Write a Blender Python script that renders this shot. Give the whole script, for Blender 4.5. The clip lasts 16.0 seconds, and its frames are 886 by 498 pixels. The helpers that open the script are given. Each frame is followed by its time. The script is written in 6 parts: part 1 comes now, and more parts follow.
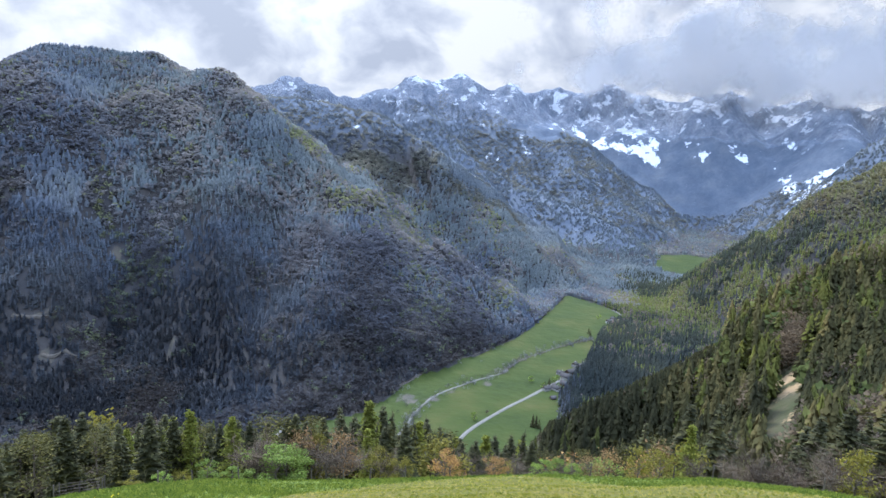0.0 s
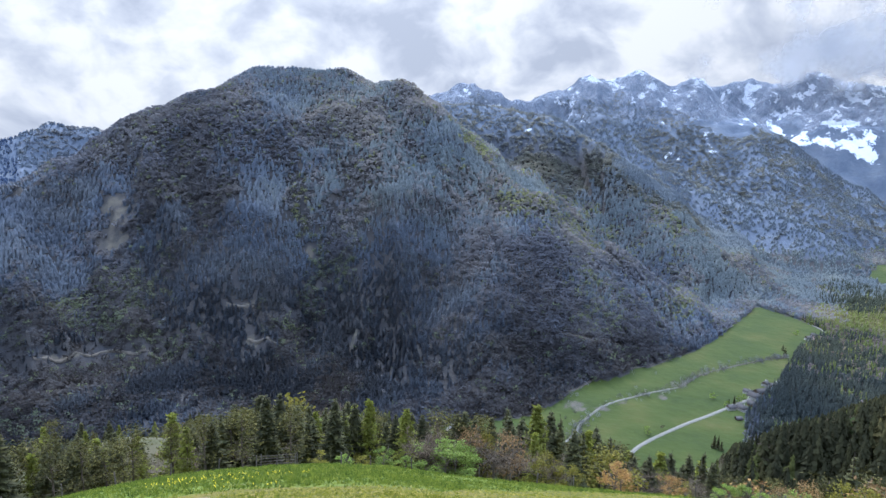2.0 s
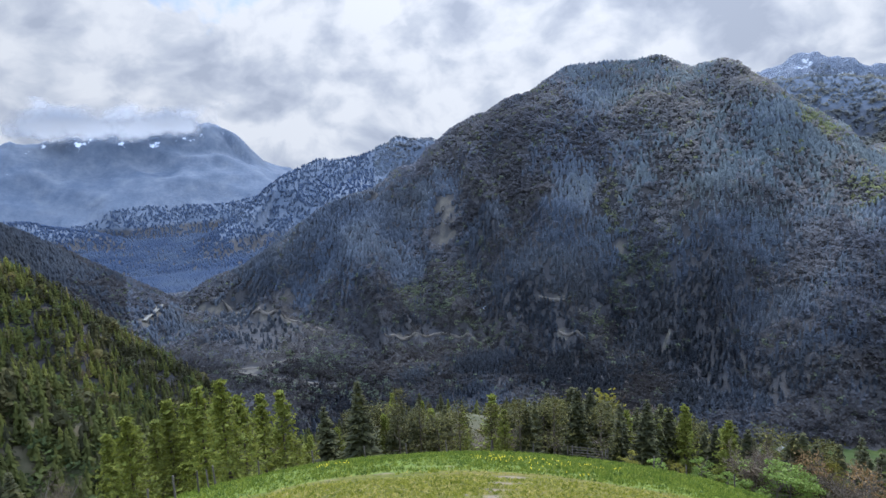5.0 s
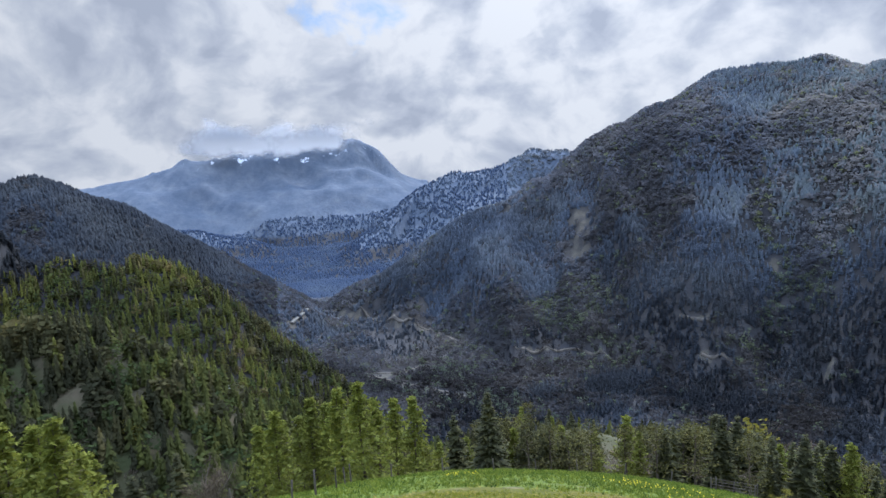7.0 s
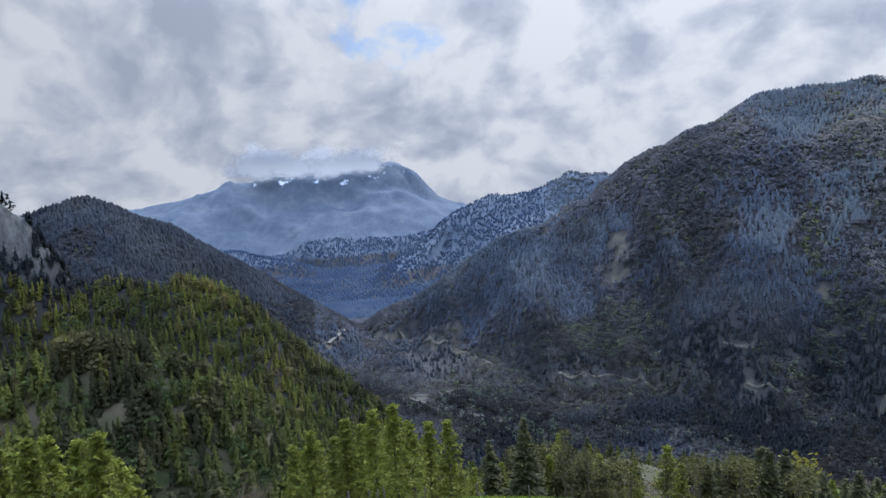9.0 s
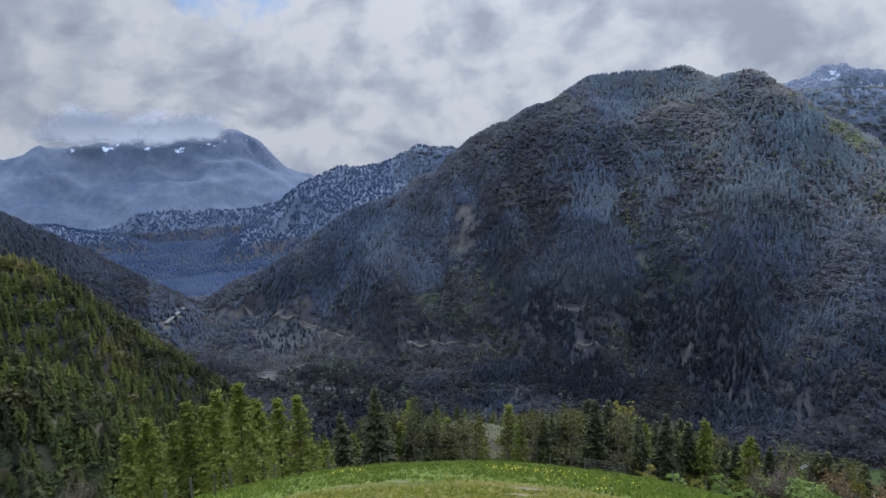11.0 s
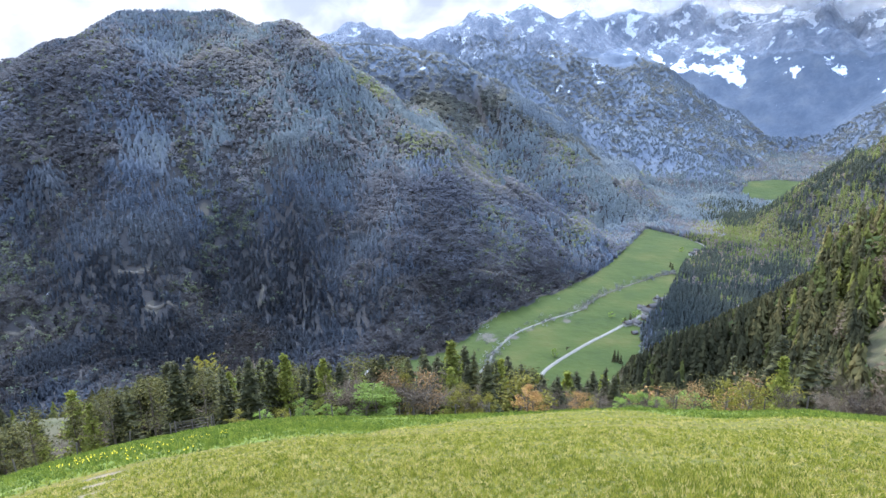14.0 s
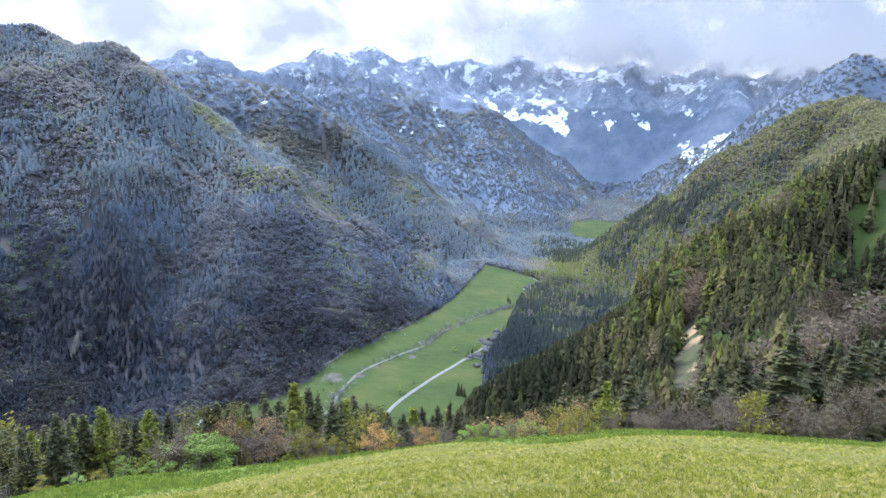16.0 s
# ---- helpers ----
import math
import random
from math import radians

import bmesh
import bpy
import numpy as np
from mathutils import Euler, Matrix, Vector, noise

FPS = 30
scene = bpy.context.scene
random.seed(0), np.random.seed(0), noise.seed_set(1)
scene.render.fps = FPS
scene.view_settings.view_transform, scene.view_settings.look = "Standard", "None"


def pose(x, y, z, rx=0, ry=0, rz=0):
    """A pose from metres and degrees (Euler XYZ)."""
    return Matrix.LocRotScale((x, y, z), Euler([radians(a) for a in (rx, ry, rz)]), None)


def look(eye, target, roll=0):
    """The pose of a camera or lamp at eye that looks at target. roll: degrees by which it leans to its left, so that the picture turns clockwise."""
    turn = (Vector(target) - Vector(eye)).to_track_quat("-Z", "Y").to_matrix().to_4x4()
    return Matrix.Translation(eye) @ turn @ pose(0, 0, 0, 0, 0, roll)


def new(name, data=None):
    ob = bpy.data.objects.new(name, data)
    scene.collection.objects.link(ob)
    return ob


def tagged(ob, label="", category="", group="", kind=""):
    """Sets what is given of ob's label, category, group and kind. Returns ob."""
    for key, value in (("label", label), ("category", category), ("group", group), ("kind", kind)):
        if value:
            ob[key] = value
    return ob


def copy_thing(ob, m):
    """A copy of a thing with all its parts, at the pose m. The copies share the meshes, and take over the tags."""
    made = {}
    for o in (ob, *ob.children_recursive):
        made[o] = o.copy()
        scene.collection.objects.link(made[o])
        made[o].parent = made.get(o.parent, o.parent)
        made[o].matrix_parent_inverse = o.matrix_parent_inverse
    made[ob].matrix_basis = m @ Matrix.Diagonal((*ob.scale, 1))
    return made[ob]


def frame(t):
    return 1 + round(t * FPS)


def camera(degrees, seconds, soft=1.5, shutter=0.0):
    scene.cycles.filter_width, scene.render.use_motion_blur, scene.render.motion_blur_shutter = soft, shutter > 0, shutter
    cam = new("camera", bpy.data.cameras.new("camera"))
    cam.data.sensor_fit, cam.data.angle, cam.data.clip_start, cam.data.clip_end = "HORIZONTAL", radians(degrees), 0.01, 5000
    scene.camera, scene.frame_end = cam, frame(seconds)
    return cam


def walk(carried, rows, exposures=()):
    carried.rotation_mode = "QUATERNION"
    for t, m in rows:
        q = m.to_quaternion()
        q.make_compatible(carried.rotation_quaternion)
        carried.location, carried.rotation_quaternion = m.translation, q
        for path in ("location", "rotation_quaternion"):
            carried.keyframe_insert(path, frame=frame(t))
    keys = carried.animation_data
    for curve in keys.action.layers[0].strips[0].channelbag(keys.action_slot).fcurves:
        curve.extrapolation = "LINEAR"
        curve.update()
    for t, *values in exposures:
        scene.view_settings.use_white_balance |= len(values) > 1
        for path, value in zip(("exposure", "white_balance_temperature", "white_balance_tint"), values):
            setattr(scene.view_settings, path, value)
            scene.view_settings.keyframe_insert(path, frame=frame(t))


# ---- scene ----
cam = camera(71.45, 16.0)
# seconds, turn to the left, tilt, roll (degrees)
ROWS = [
    (0.0, 0.02, -8.97, -3.20), (0.5, 3.16, -8.96, -2.27), (1.0, 8.14, -9.11, -1.98), (1.5, 12.45, -9.24, -1.71),
    (2.0, 15.69, -9.36, -1.64), (2.5, 18.18, -9.44, -1.21), (3.0, 19.88, -9.52, -0.37), (3.5, 23.33, -9.59, 0.57),
    (4.0, 31.62, -9.67, 0.84), (4.5, 37.77, -9.72, 1.52), (5.0, 43.59, -9.52, 2.78), (5.2, 45.72, -9.45, 3.19),
    (6.2, 52.70, -8.50, 3.72), (7.3, 56.89, -7.35, 3.34), (7.5, 57.53, -7.03, 3.16), (8.0, 58.69, -6.41, 2.86),
    (8.2, 58.91, -5.95, 3.33), (9.2, 59.30, -5.35, 3.25), (10.3, 54.77, -5.67, 3.09), (10.5, 52.44, -7.04, 2.80),
    (11.0, 45.48, -8.68, 2.13), (11.5, 35.32, -10.42, 1.37), (12.0, 26.43, -11.94, 1.11), (12.5, 21.23, -13.07, 1.46),
    (13.0, 16.17, -14.26, 1.41), (13.5, 10.47, -14.53, 1.36), (14.0, 6.16, -14.56, 1.01), (14.5, 2.00, -14.11, -0.24),
    (15.0, -1.59, -12.93, -0.20), (15.5, -4.99, -12.11, -0.63), (16.0, -7.86, -11.01, -1.82),
]
EYE = 1.7
EXPOSURES = [(0.0, 0.08), (3.0, 0.0), (5.0, -0.15), (7.5, -0.25), (8.2, -0.27), (10.5, -0.65), (11.2, -0.62), (12.0, -0.34), (12.5, -0.03), (14.5, 0.5), (16.0, 0.45)]
REACH = 0.35   # held at arm's length by someone who turns on the spot
walk(cam, [(t, pose(-REACH * math.sin(radians(yaw)), REACH * (math.cos(radians(yaw)) - 1), EYE, 90 + pitch, roll, yaw)) for t, yaw, pitch, roll in ROWS], [(t, stops, 5750, 12) for t, stops in EXPOSURES])


def nodes_of(tree):
    """A builder for a node tree: add(type, inputs, settings); a socket given as an input is linked."""
    def add(kind, ins=None, **settings):
        n = tree.nodes.new(kind)
        for key, value in settings.items():
            setattr(n, key, value)
        for key, value in (ins or {}).items():
            if isinstance(value, bpy.types.NodeSocket):
                tree.links.new(value, n.inputs[key])
            else:
                n.inputs[key].default_value = value
        return n
    return add


def ramp_of(add, fac, stops, interpolation="LINEAR"):
    n = add("ShaderNodeValToRGB", {0: fac})
    n.color_ramp.interpolation = interpolation
    while len(n.color_ramp.elements) < len(stops):
        n.color_ramp.elements.new(0.5)
    for e, (p, c) in zip(n.color_ramp.elements, stops):
        e.position, e.color = p, (*c, 1) if len(c) == 3 else c
    return n.outputs[0]


def mixed(add, fac, a, b, blend="MIX"):
    return add("ShaderNodeMixRGB", {0: fac, 1: a if isinstance(a, bpy.types.NodeSocket) else (*a, 1), 2: b if isinstance(b, bpy.types.NodeSocket) else (*b, 1)}, blend_type=blend).outputs[0]


# ---- light ----
SUN_AZ, SUN_EL = -32.0, 50.0   # degrees clockwise from +y, above the horizon


def make_world():
    world = bpy.data.worlds.new("sky")
    scene.world = world
    world.use_nodes = True
    tree = world.node_tree
    tree.nodes.clear()
    add = nodes_of(tree)
    sky = add("ShaderNodeTexSky", sky_type="NISHITA", sun_disc=False, sun_elevation=radians(SUN_EL), sun_rotation=radians(SUN_AZ), altitude=1200)
    clear = add("ShaderNodeVectorMath", {0: sky.outputs[0], 1: (0.14, 0.14, 0.14)}, operation="MULTIPLY").outputs[0]
    at = add("ShaderNodeTexCoord").outputs["Generated"]
    xyz = add("ShaderNodeSeparateXYZ", {0: at})
    up = add("ShaderNodeMath", {0: xyz.outputs[2], 1: 0.0}, operation="MAXIMUM").outputs[0]
    deep = add("ShaderNodeMath", {0: up, 1: 0.3, 2: 0.42}, operation="MULTIPLY_ADD").outputs[0]
    inv = add("ShaderNodeMath", {0: 1.0, 1: deep}, operation="DIVIDE").outputs[0]
    flat = add("ShaderNodeVectorMath", {0: at, "Scale": inv}, operation="SCALE").outputs[0]
    flat = add("ShaderNodeVectorMath", {0: flat, 1: (1.6, 1.6, 1.9)}, operation="MULTIPLY").outputs[0]
    bend = add("ShaderNodeTexNoise", {"Vector": flat, "Scale": 1.1, "Detail": 3.0, "Roughness": 0.5})
    moved = add("ShaderNodeVectorMath", {0: bend.outputs["Color"], 1: (0.5, 0.5, 0.5), 2: flat}, operation="MULTIPLY_ADD").outputs[0]
    big = add("ShaderNodeTexNoise", {"Vector": moved, "Scale": 0.9, "Detail": 8.0, "Roughness": 0.55}).outputs[0]
    lumps = add("ShaderNodeTexNoise", {"Vector": moved, "Scale": 3.4, "Detail": 9.0, "Roughness": 0.56}).outputs[0]
    nearer = add("ShaderNodeVectorMath", {0: moved, 1: (0.05, -0.06, -0.16)}, operation="ADD").outputs[0]
    under = add("ShaderNodeTexNoise", {"Vector": nearer, "Scale": 2.1, "Detail": 7.0, "Roughness": 0.5}).outputs[0]
    puffs = add("ShaderNodeTexNoise", {"Vector": moved, "Scale": 2.1, "Detail": 7.0, "Roughness": 0.5}).outputs[0]
    # billows: lit above and towards the sun, blue-grey underneath
    relief = add("ShaderNodeMath", {0: under, 1: puffs}, operation="SUBTRACT").outputs[0]
    relief = add("ShaderNodeMath", {0: relief, 1: 2.7, 2: lumps}, operation="MULTIPLY_ADD").outputs[0]
    shade = ramp_of(add, relief, [(0.04, (0.50, 0.535, 0.60)), (0.24, (0.60, 0.63, 0.685)), (0.42, (0.695, 0.72, 0.75)), (0.56, (0.80, 0.81, 0.82)), (0.74, (0.90, 0.90, 0.885))])
    # unseen upper sky, brightened and blued as fill light; it tears open there too
    rise = add("ShaderNodeMapRange", {0: up, 1: 0.26, 2: 0.75, 3: 0.0, 4: 1.0}, interpolation_type="SMOOTHSTEP").outputs[0]
    lift = mixed(add, rise, (1, 1, 1), (4.3, 5.1, 6.5))
    shade = add("ShaderNodeVectorMath", {0: shade, 1: lift}, operation="MULTIPLY").outputs[0]
    tear = add("ShaderNodeMapRange", {0: up, 1: 0.3, 2: 0.7, 3: 0.0, 4: 0.10}).outputs[0]
    big = add("ShaderNodeMath", {0: big, 1: tear}, operation="SUBTRACT").outputs[0]
    west = add("ShaderNodeMapRange", {0: xyz.outputs[0], 1: -0.66, 2: -0.95, 3: 0.0, 4: 0.16}).outputs[0]
    aloft = add("ShaderNodeMapRange", {0: up, 1: 0.10, 2: 0.24}).outputs[0]
    west = add("ShaderNodeMath", {0: west, 1: aloft}, operation="MULTIPLY").outputs[0]
    big = add("ShaderNodeMath", {0: big, 1: west}, operation="SUBTRACT").outputs[0]
    cover = ramp_of(add, big, [(0.29, (0, 0, 0)), (0.35, (1, 1, 1))])
    both = add("ShaderNodeMixRGB", {0: cover, 1: clear, 2: shade}).outputs[0]
    # thin cloud glows round the sun
    a, e = radians(SUN_AZ), radians(SUN_EL)
    facing = add("ShaderNodeVectorMath", {0: at, 1: (math.sin(a) * math.cos(e), math.cos(a) * math.cos(e), math.sin(e))}, operation="DOT_PRODUCT").outputs["Value"]
    facing = add("ShaderNodeMath", {0: add("ShaderNodeMath", {0: facing, 1: 0.0}, operation="MAXIMUM").outputs[0], 1: 4.0}, operation="POWER").outputs[0]
    gain = add("ShaderNodeMath", {0: facing, 1: 0.75, 2: 0.90}, operation="MULTIPLY_ADD").outputs[0]
    both = add("ShaderNodeVectorMath", {0: both, "Scale": gain}, operation="SCALE").outputs[0]
    out = add("ShaderNodeBackground", {0: both, 1: 1.0})
    add("ShaderNodeOutputWorld", {0: out.outputs[0]})


make_world()
sun = new("sun", bpy.data.lights.new("sun", "SUN"))
sun.data.energy, sun.data.angle, sun.data.color = 4.2, radians(10.0), (1.0, 0.95, 0.86)
_a, _e = radians(SUN_AZ), radians(SUN_EL)
sun.matrix_world = look((math.sin(_a) * math.cos(_e) * 300, math.cos(_a) * math.cos(_e) * 300, math.sin(_e) * 300), (0, 0, 0))


# ---- materials ----
def material(name, rough=0.9):
    m = bpy.data.materials.new(name)
    m.use_nodes = True
    m.node_tree.nodes.clear()
    add = nodes_of(m.node_tree)
    p = add("ShaderNodeBsdfPrincipled", {"Roughness": rough, "Specular IOR Level": 0.2})
    add("ShaderNodeOutputMaterial", {0: p.outputs[0]})
    return m, add, p


def grain(add, scale, detail=4.0, rough=0.55, vector=None):
    at = vector or add("ShaderNodeTexCoord").outputs["Object"]
    return add("ShaderNodeTexNoise", {"Vector": at, "Scale": scale, "Detail": detail, "Roughness": rough}).outputs[0]


def feed(p, socket, value):
    p.id_data.links.new(value, p.inputs[socket])


def speckled(name, stops, rough=0.9, scale=0.0, through_light=0.0):
    """A leaf, needle or bark colour that differs from piece to piece; through_light: how much light passes the leaf."""
    m, add, p = material(name, rough)
    which = add("ShaderNodeNewGeometry").outputs["Random Per Island"]
    col = ramp_of(add, which, stops)
    tint = add("ShaderNodeObjectInfo").outputs["Random"]
    hsv = add("ShaderNodeHueSaturation", {"Color": col, "Value": add("ShaderNodeMapRange", {0: tint, 3: 0.75, 4: 1.2}).outputs[0]}).outputs[0]
    if scale:
        g = grain(add, scale)
        hsv = mixed(add, g, hsv, mixed(add, 1.0, hsv, (0.45, 0.45, 0.45), "MULTIPLY"))
    feed(p, "Base Color", hsv)
    if through_light:
        out = [n for n in m.node_tree.nodes if n.type == "OUTPUT_MATERIAL"][0]
        tr = add("ShaderNodeBsdfTranslucent", {0: hsv})
        mix = add("ShaderNodeMixShader", {0: through_light, 1: p.outputs[0], 2: tr.outputs[0]})
        m.node_tree.links.new(mix.outputs[0], out.inputs[0])
    return m


def ground_material():
    m, add, p = material("ground_cover", 0.95)

    def zone(n):
        return add("ShaderNodeAttribute", attribute_name=n).outputs["Fac"]

    def edge(n, scale, low=0.4, high=0.6, amount=0.5):
        g = grain(add, scale, 6.0, 0.6)
        s = add("ShaderNodeMath", {0: g, 1: 0.5}, operation="SUBTRACT").outputs[0]
        s = add("ShaderNodeMath", {0: s, 1: amount, 2: zone(n)}, operation="MULTIPLY_ADD").outputs[0]
        return add("ShaderNodeMapRange", {0: s, 1: low, 2: high}).outputs[0]
    # forest floor: brown litter, patches of grey-green scrub; litter darkened to match shaded trees
    big, mid, fine = grain(add, 0.006, 5), grain(add, 0.035, 5), grain(add, 0.3, 4)
    litter = ramp_of(add, mid, [(0.35, (0.026, 0.027, 0.030)), (0.5, (0.033, 0.032, 0.033)), (0.65, (0.038, 0.036, 0.034))])
    litter = mixed(add, ramp_of(add, big, [(0.45, (0, 0, 0)), (0.6, (1, 1, 1))]), litter, (0.044, 0.040, 0.037))
    slope_grass = ramp_of(add, grain(add, 0.05, 6), [(0.35, (0.045, 0.052, 0.02)), (0.5, (0.062, 0.058, 0.028)), (0.66, (0.095, 0.078, 0.048))])
    litter = mixed(add, edge("close", 0.03, 0.4, 0.6, 0.3), litter, slope_grass)
    # far slopes: distance haze painted in as a blue base colour
    hazed_ground = ramp_of(add, grain(add, 0.008, 6), [(0.35, (0.066, 0.083, 0.110)), (0.55, (0.082, 0.098, 0.124)), (0.7, (0.100, 0.114, 0.134))])
    # high rock, furrowed down the slope, its colour paled and blued for haze
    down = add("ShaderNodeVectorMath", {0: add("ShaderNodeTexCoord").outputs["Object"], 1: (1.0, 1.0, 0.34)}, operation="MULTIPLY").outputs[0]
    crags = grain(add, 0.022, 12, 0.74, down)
    hazed_ground = mixed(add, 1.0, hazed_ground, ramp_of(add, crags, [(0.36, (0.80, 0.82, 0.86)), (0.52, (1, 1, 1)), (0.68, (1.22, 1.18, 1.12))]), "MULTIPLY")
    litter = mixed(add, edge("hazed_slopes", 0.01, 0.3, 0.7, 0.4), litter, hazed_ground)
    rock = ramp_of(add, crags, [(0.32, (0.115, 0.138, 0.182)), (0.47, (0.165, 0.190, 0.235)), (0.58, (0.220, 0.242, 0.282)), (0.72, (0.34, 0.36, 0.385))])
    rocky = edge("rock", 0.01, 0.4, 0.6, 0.9)
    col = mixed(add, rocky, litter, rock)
    across = add("ShaderNodeVectorMath", {0: down, 1: (1.0, 1.0, 2.2)}, operation="MULTIPLY").outputs[0]
    drift = grain(add, 0.011, 11, 0.70, across)
    drift = add("ShaderNodeMath", {0: drift, 1: 0.5}, operation="SUBTRACT").outputs[0]
    drift = add("ShaderNodeMath", {0: drift, 1: 2.6, 2: zone("snow")}, operation="MULTIPLY_ADD").outputs[0]
    col = mixed(add, add("ShaderNodeMapRange", {0: drift, 1: 0.5, 2: 0.565}).outputs[0], col, (0.52, 0.55, 0.60))
    # valley pastures
    field = ramp_of(add, grain(add, 0.012, 6), [(0.3, (0.020, 0.032, 0.006)), (0.5, (0.030, 0.042, 0.007)), (0.66, (0.049, 0.052, 0.012)), (0.78, (0.068, 0.057, 0.021))])
    field = mixed(add, ramp_of(add, grain(add, 0.09, 4), [(0.4, (0, 0, 0)), (0.75, (0.5, 0.5, 0.5))]), field, (0.038, 0.053, 0.008))
    col = mixed(add, edge("field", 0.03, 0.4, 0.6, 0.3), col, field)
    # the grazed meadow of the overlook and the lush strip along its fence
    turf = ramp_of(add, grain(add, 0.22, 6, 0.6), [(0.3, (0.064, 0.068, 0.006)), (0.5, (0.090, 0.080, 0.009)), (0.68, (0.119, 0.086, 0.015))])
    turf = mixed(add, ramp_of(add, grain(add, 9.0, 5, 0.7), [(0.38, (0.45, 0.45, 0.45)), (0.62, (0, 0, 0))]), turf, (0.085, 0.09, 0.015))
    lush = ramp_of(add, grain(add, 1.3, 6, 0.65), [(0.35, (0.061, 0.085, 0.010)), (0.55, (0.094, 0.123, 0.014)), (0.75, (0.143, 0.157, 0.022))])
    blades = ramp_of(add, grain(add, 24.0, 6, 0.75), [(0.36, (0.52, 0.55, 0.50)), (0.5, (0.95, 0.95, 0.95)), (0.64, (1.55, 1.5, 1.45))])
    turf = mixed(add, 1.0, turf, blades, "MULTIPLY")
    lush = mixed(add, 1.0, lush, blades, "MULTIPLY")
    clumps = ramp_of(add, grain(add, 2.6, 6, 0.7), [(0.36, (0.66, 0.72, 0.66)), (0.5, (1, 1, 1)), (0.64, (1.4, 1.3, 1.3))])
    turf = mixed(add, 1.0, turf, clumps, "MULTIPLY")
    lush = mixed(add, 1.0, lush, clumps, "MULTIPLY")
    near = mixed(add, edge("lush", 0.5, 0.35, 0.65, 0.7), turf, lush)
    col = mixed(add, edge("meadow", 0.2, 0.4, 0.6, 0.2), col, near)
    earth = ramp_of(add, grain(add, 1.5, 5), [(0.3, (0.101, 0.077, 0.050)), (0.7, (0.202, 0.154, 0.096))])
    scree = ramp_of(add, grain(add, 0.08, 6), [(0.3, (0.045, 0.042, 0.036)), (0.7, (0.085, 0.074, 0.056))])
    col = mixed(add, edge("bare", 0.4, 0.45, 0.6, 0.8), col, mixed(add, zone("meadow"), mixed(add, zone("close"), scree, (0.26, 0.18, 0.095)), earth))
    wall = ramp_of(add, grain(add, 0.09, 9, 0.75, down), [(0.33, (0.025, 0.027, 0.025)), (0.47, (0.068, 0.067, 0.063)), (0.62, (0.115, 0.112, 0.104))])
    col = mixed(add, edge("cliff", 0.04, 0.35, 0.55, 0.6), col, wall)
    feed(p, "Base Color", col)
    soft = add("ShaderNodeBump", {"Height": mid, "Strength": 0.5, "Distance": 6.0})
    steep = add("ShaderNodeBump", {"Height": crags, "Strength": rocky, "Distance": 55.0, "Normal": soft.outputs[0]})
    feed(p, "Normal", steep.outputs[0])
    return m


MAT = {}
MAT["ground"] = ground_material()


# ---- the lie of the land ----
def value_noise(x, y, seed=0):
    xi, yi = np.floor(x).astype(np.int64), np.floor(y).astype(np.int64)
    xf, yf = x - xi, y - yi
    u, v = xf * xf * xf * (xf * (xf * 6 - 15) + 10), yf * yf * yf * (yf * (yf * 6 - 15) + 10)

    def corner(i, j):
        h = (i * 374761393 + j * 668265263 + seed * 974711) & 0x7FFFFFFF
        h = ((h ^ (h >> 13)) * 1274126177) & 0x7FFFFFFF
        return ((h ^ (h >> 16)) & 0xFFFF) / 65535.0 * 2 - 1
    a, b, c, d = corner(xi, yi), corner(xi + 1, yi), corner(xi, yi + 1), corner(xi + 1, yi + 1)
    return a + (b - a) * u + (c - a) * v + (a - b - c + d) * u * v


def fbm(x, y, size, octaves=5, seed=0, gain=0.5, ridged=False):
    total, amp, norm = 0.0, 1.0, 0.0
    for k in range(octaves):
        n = value_noise(x / size + 17.3 * k, y / size - 9.1 * k, seed + k)
        total = total + amp * ((1 - 2 * np.abs(n)) if ridged else n)
        norm, amp, size = norm + amp, amp * gain, size / 2.03
    return total / norm


def bearing(az, el, d):
    """The place seen from the overlook at a bearing, an angle of height and a distance."""
    a = radians(az)
    return (math.sin(a) * d, math.cos(a) * d, EYE + d * math.tan(radians(el)))


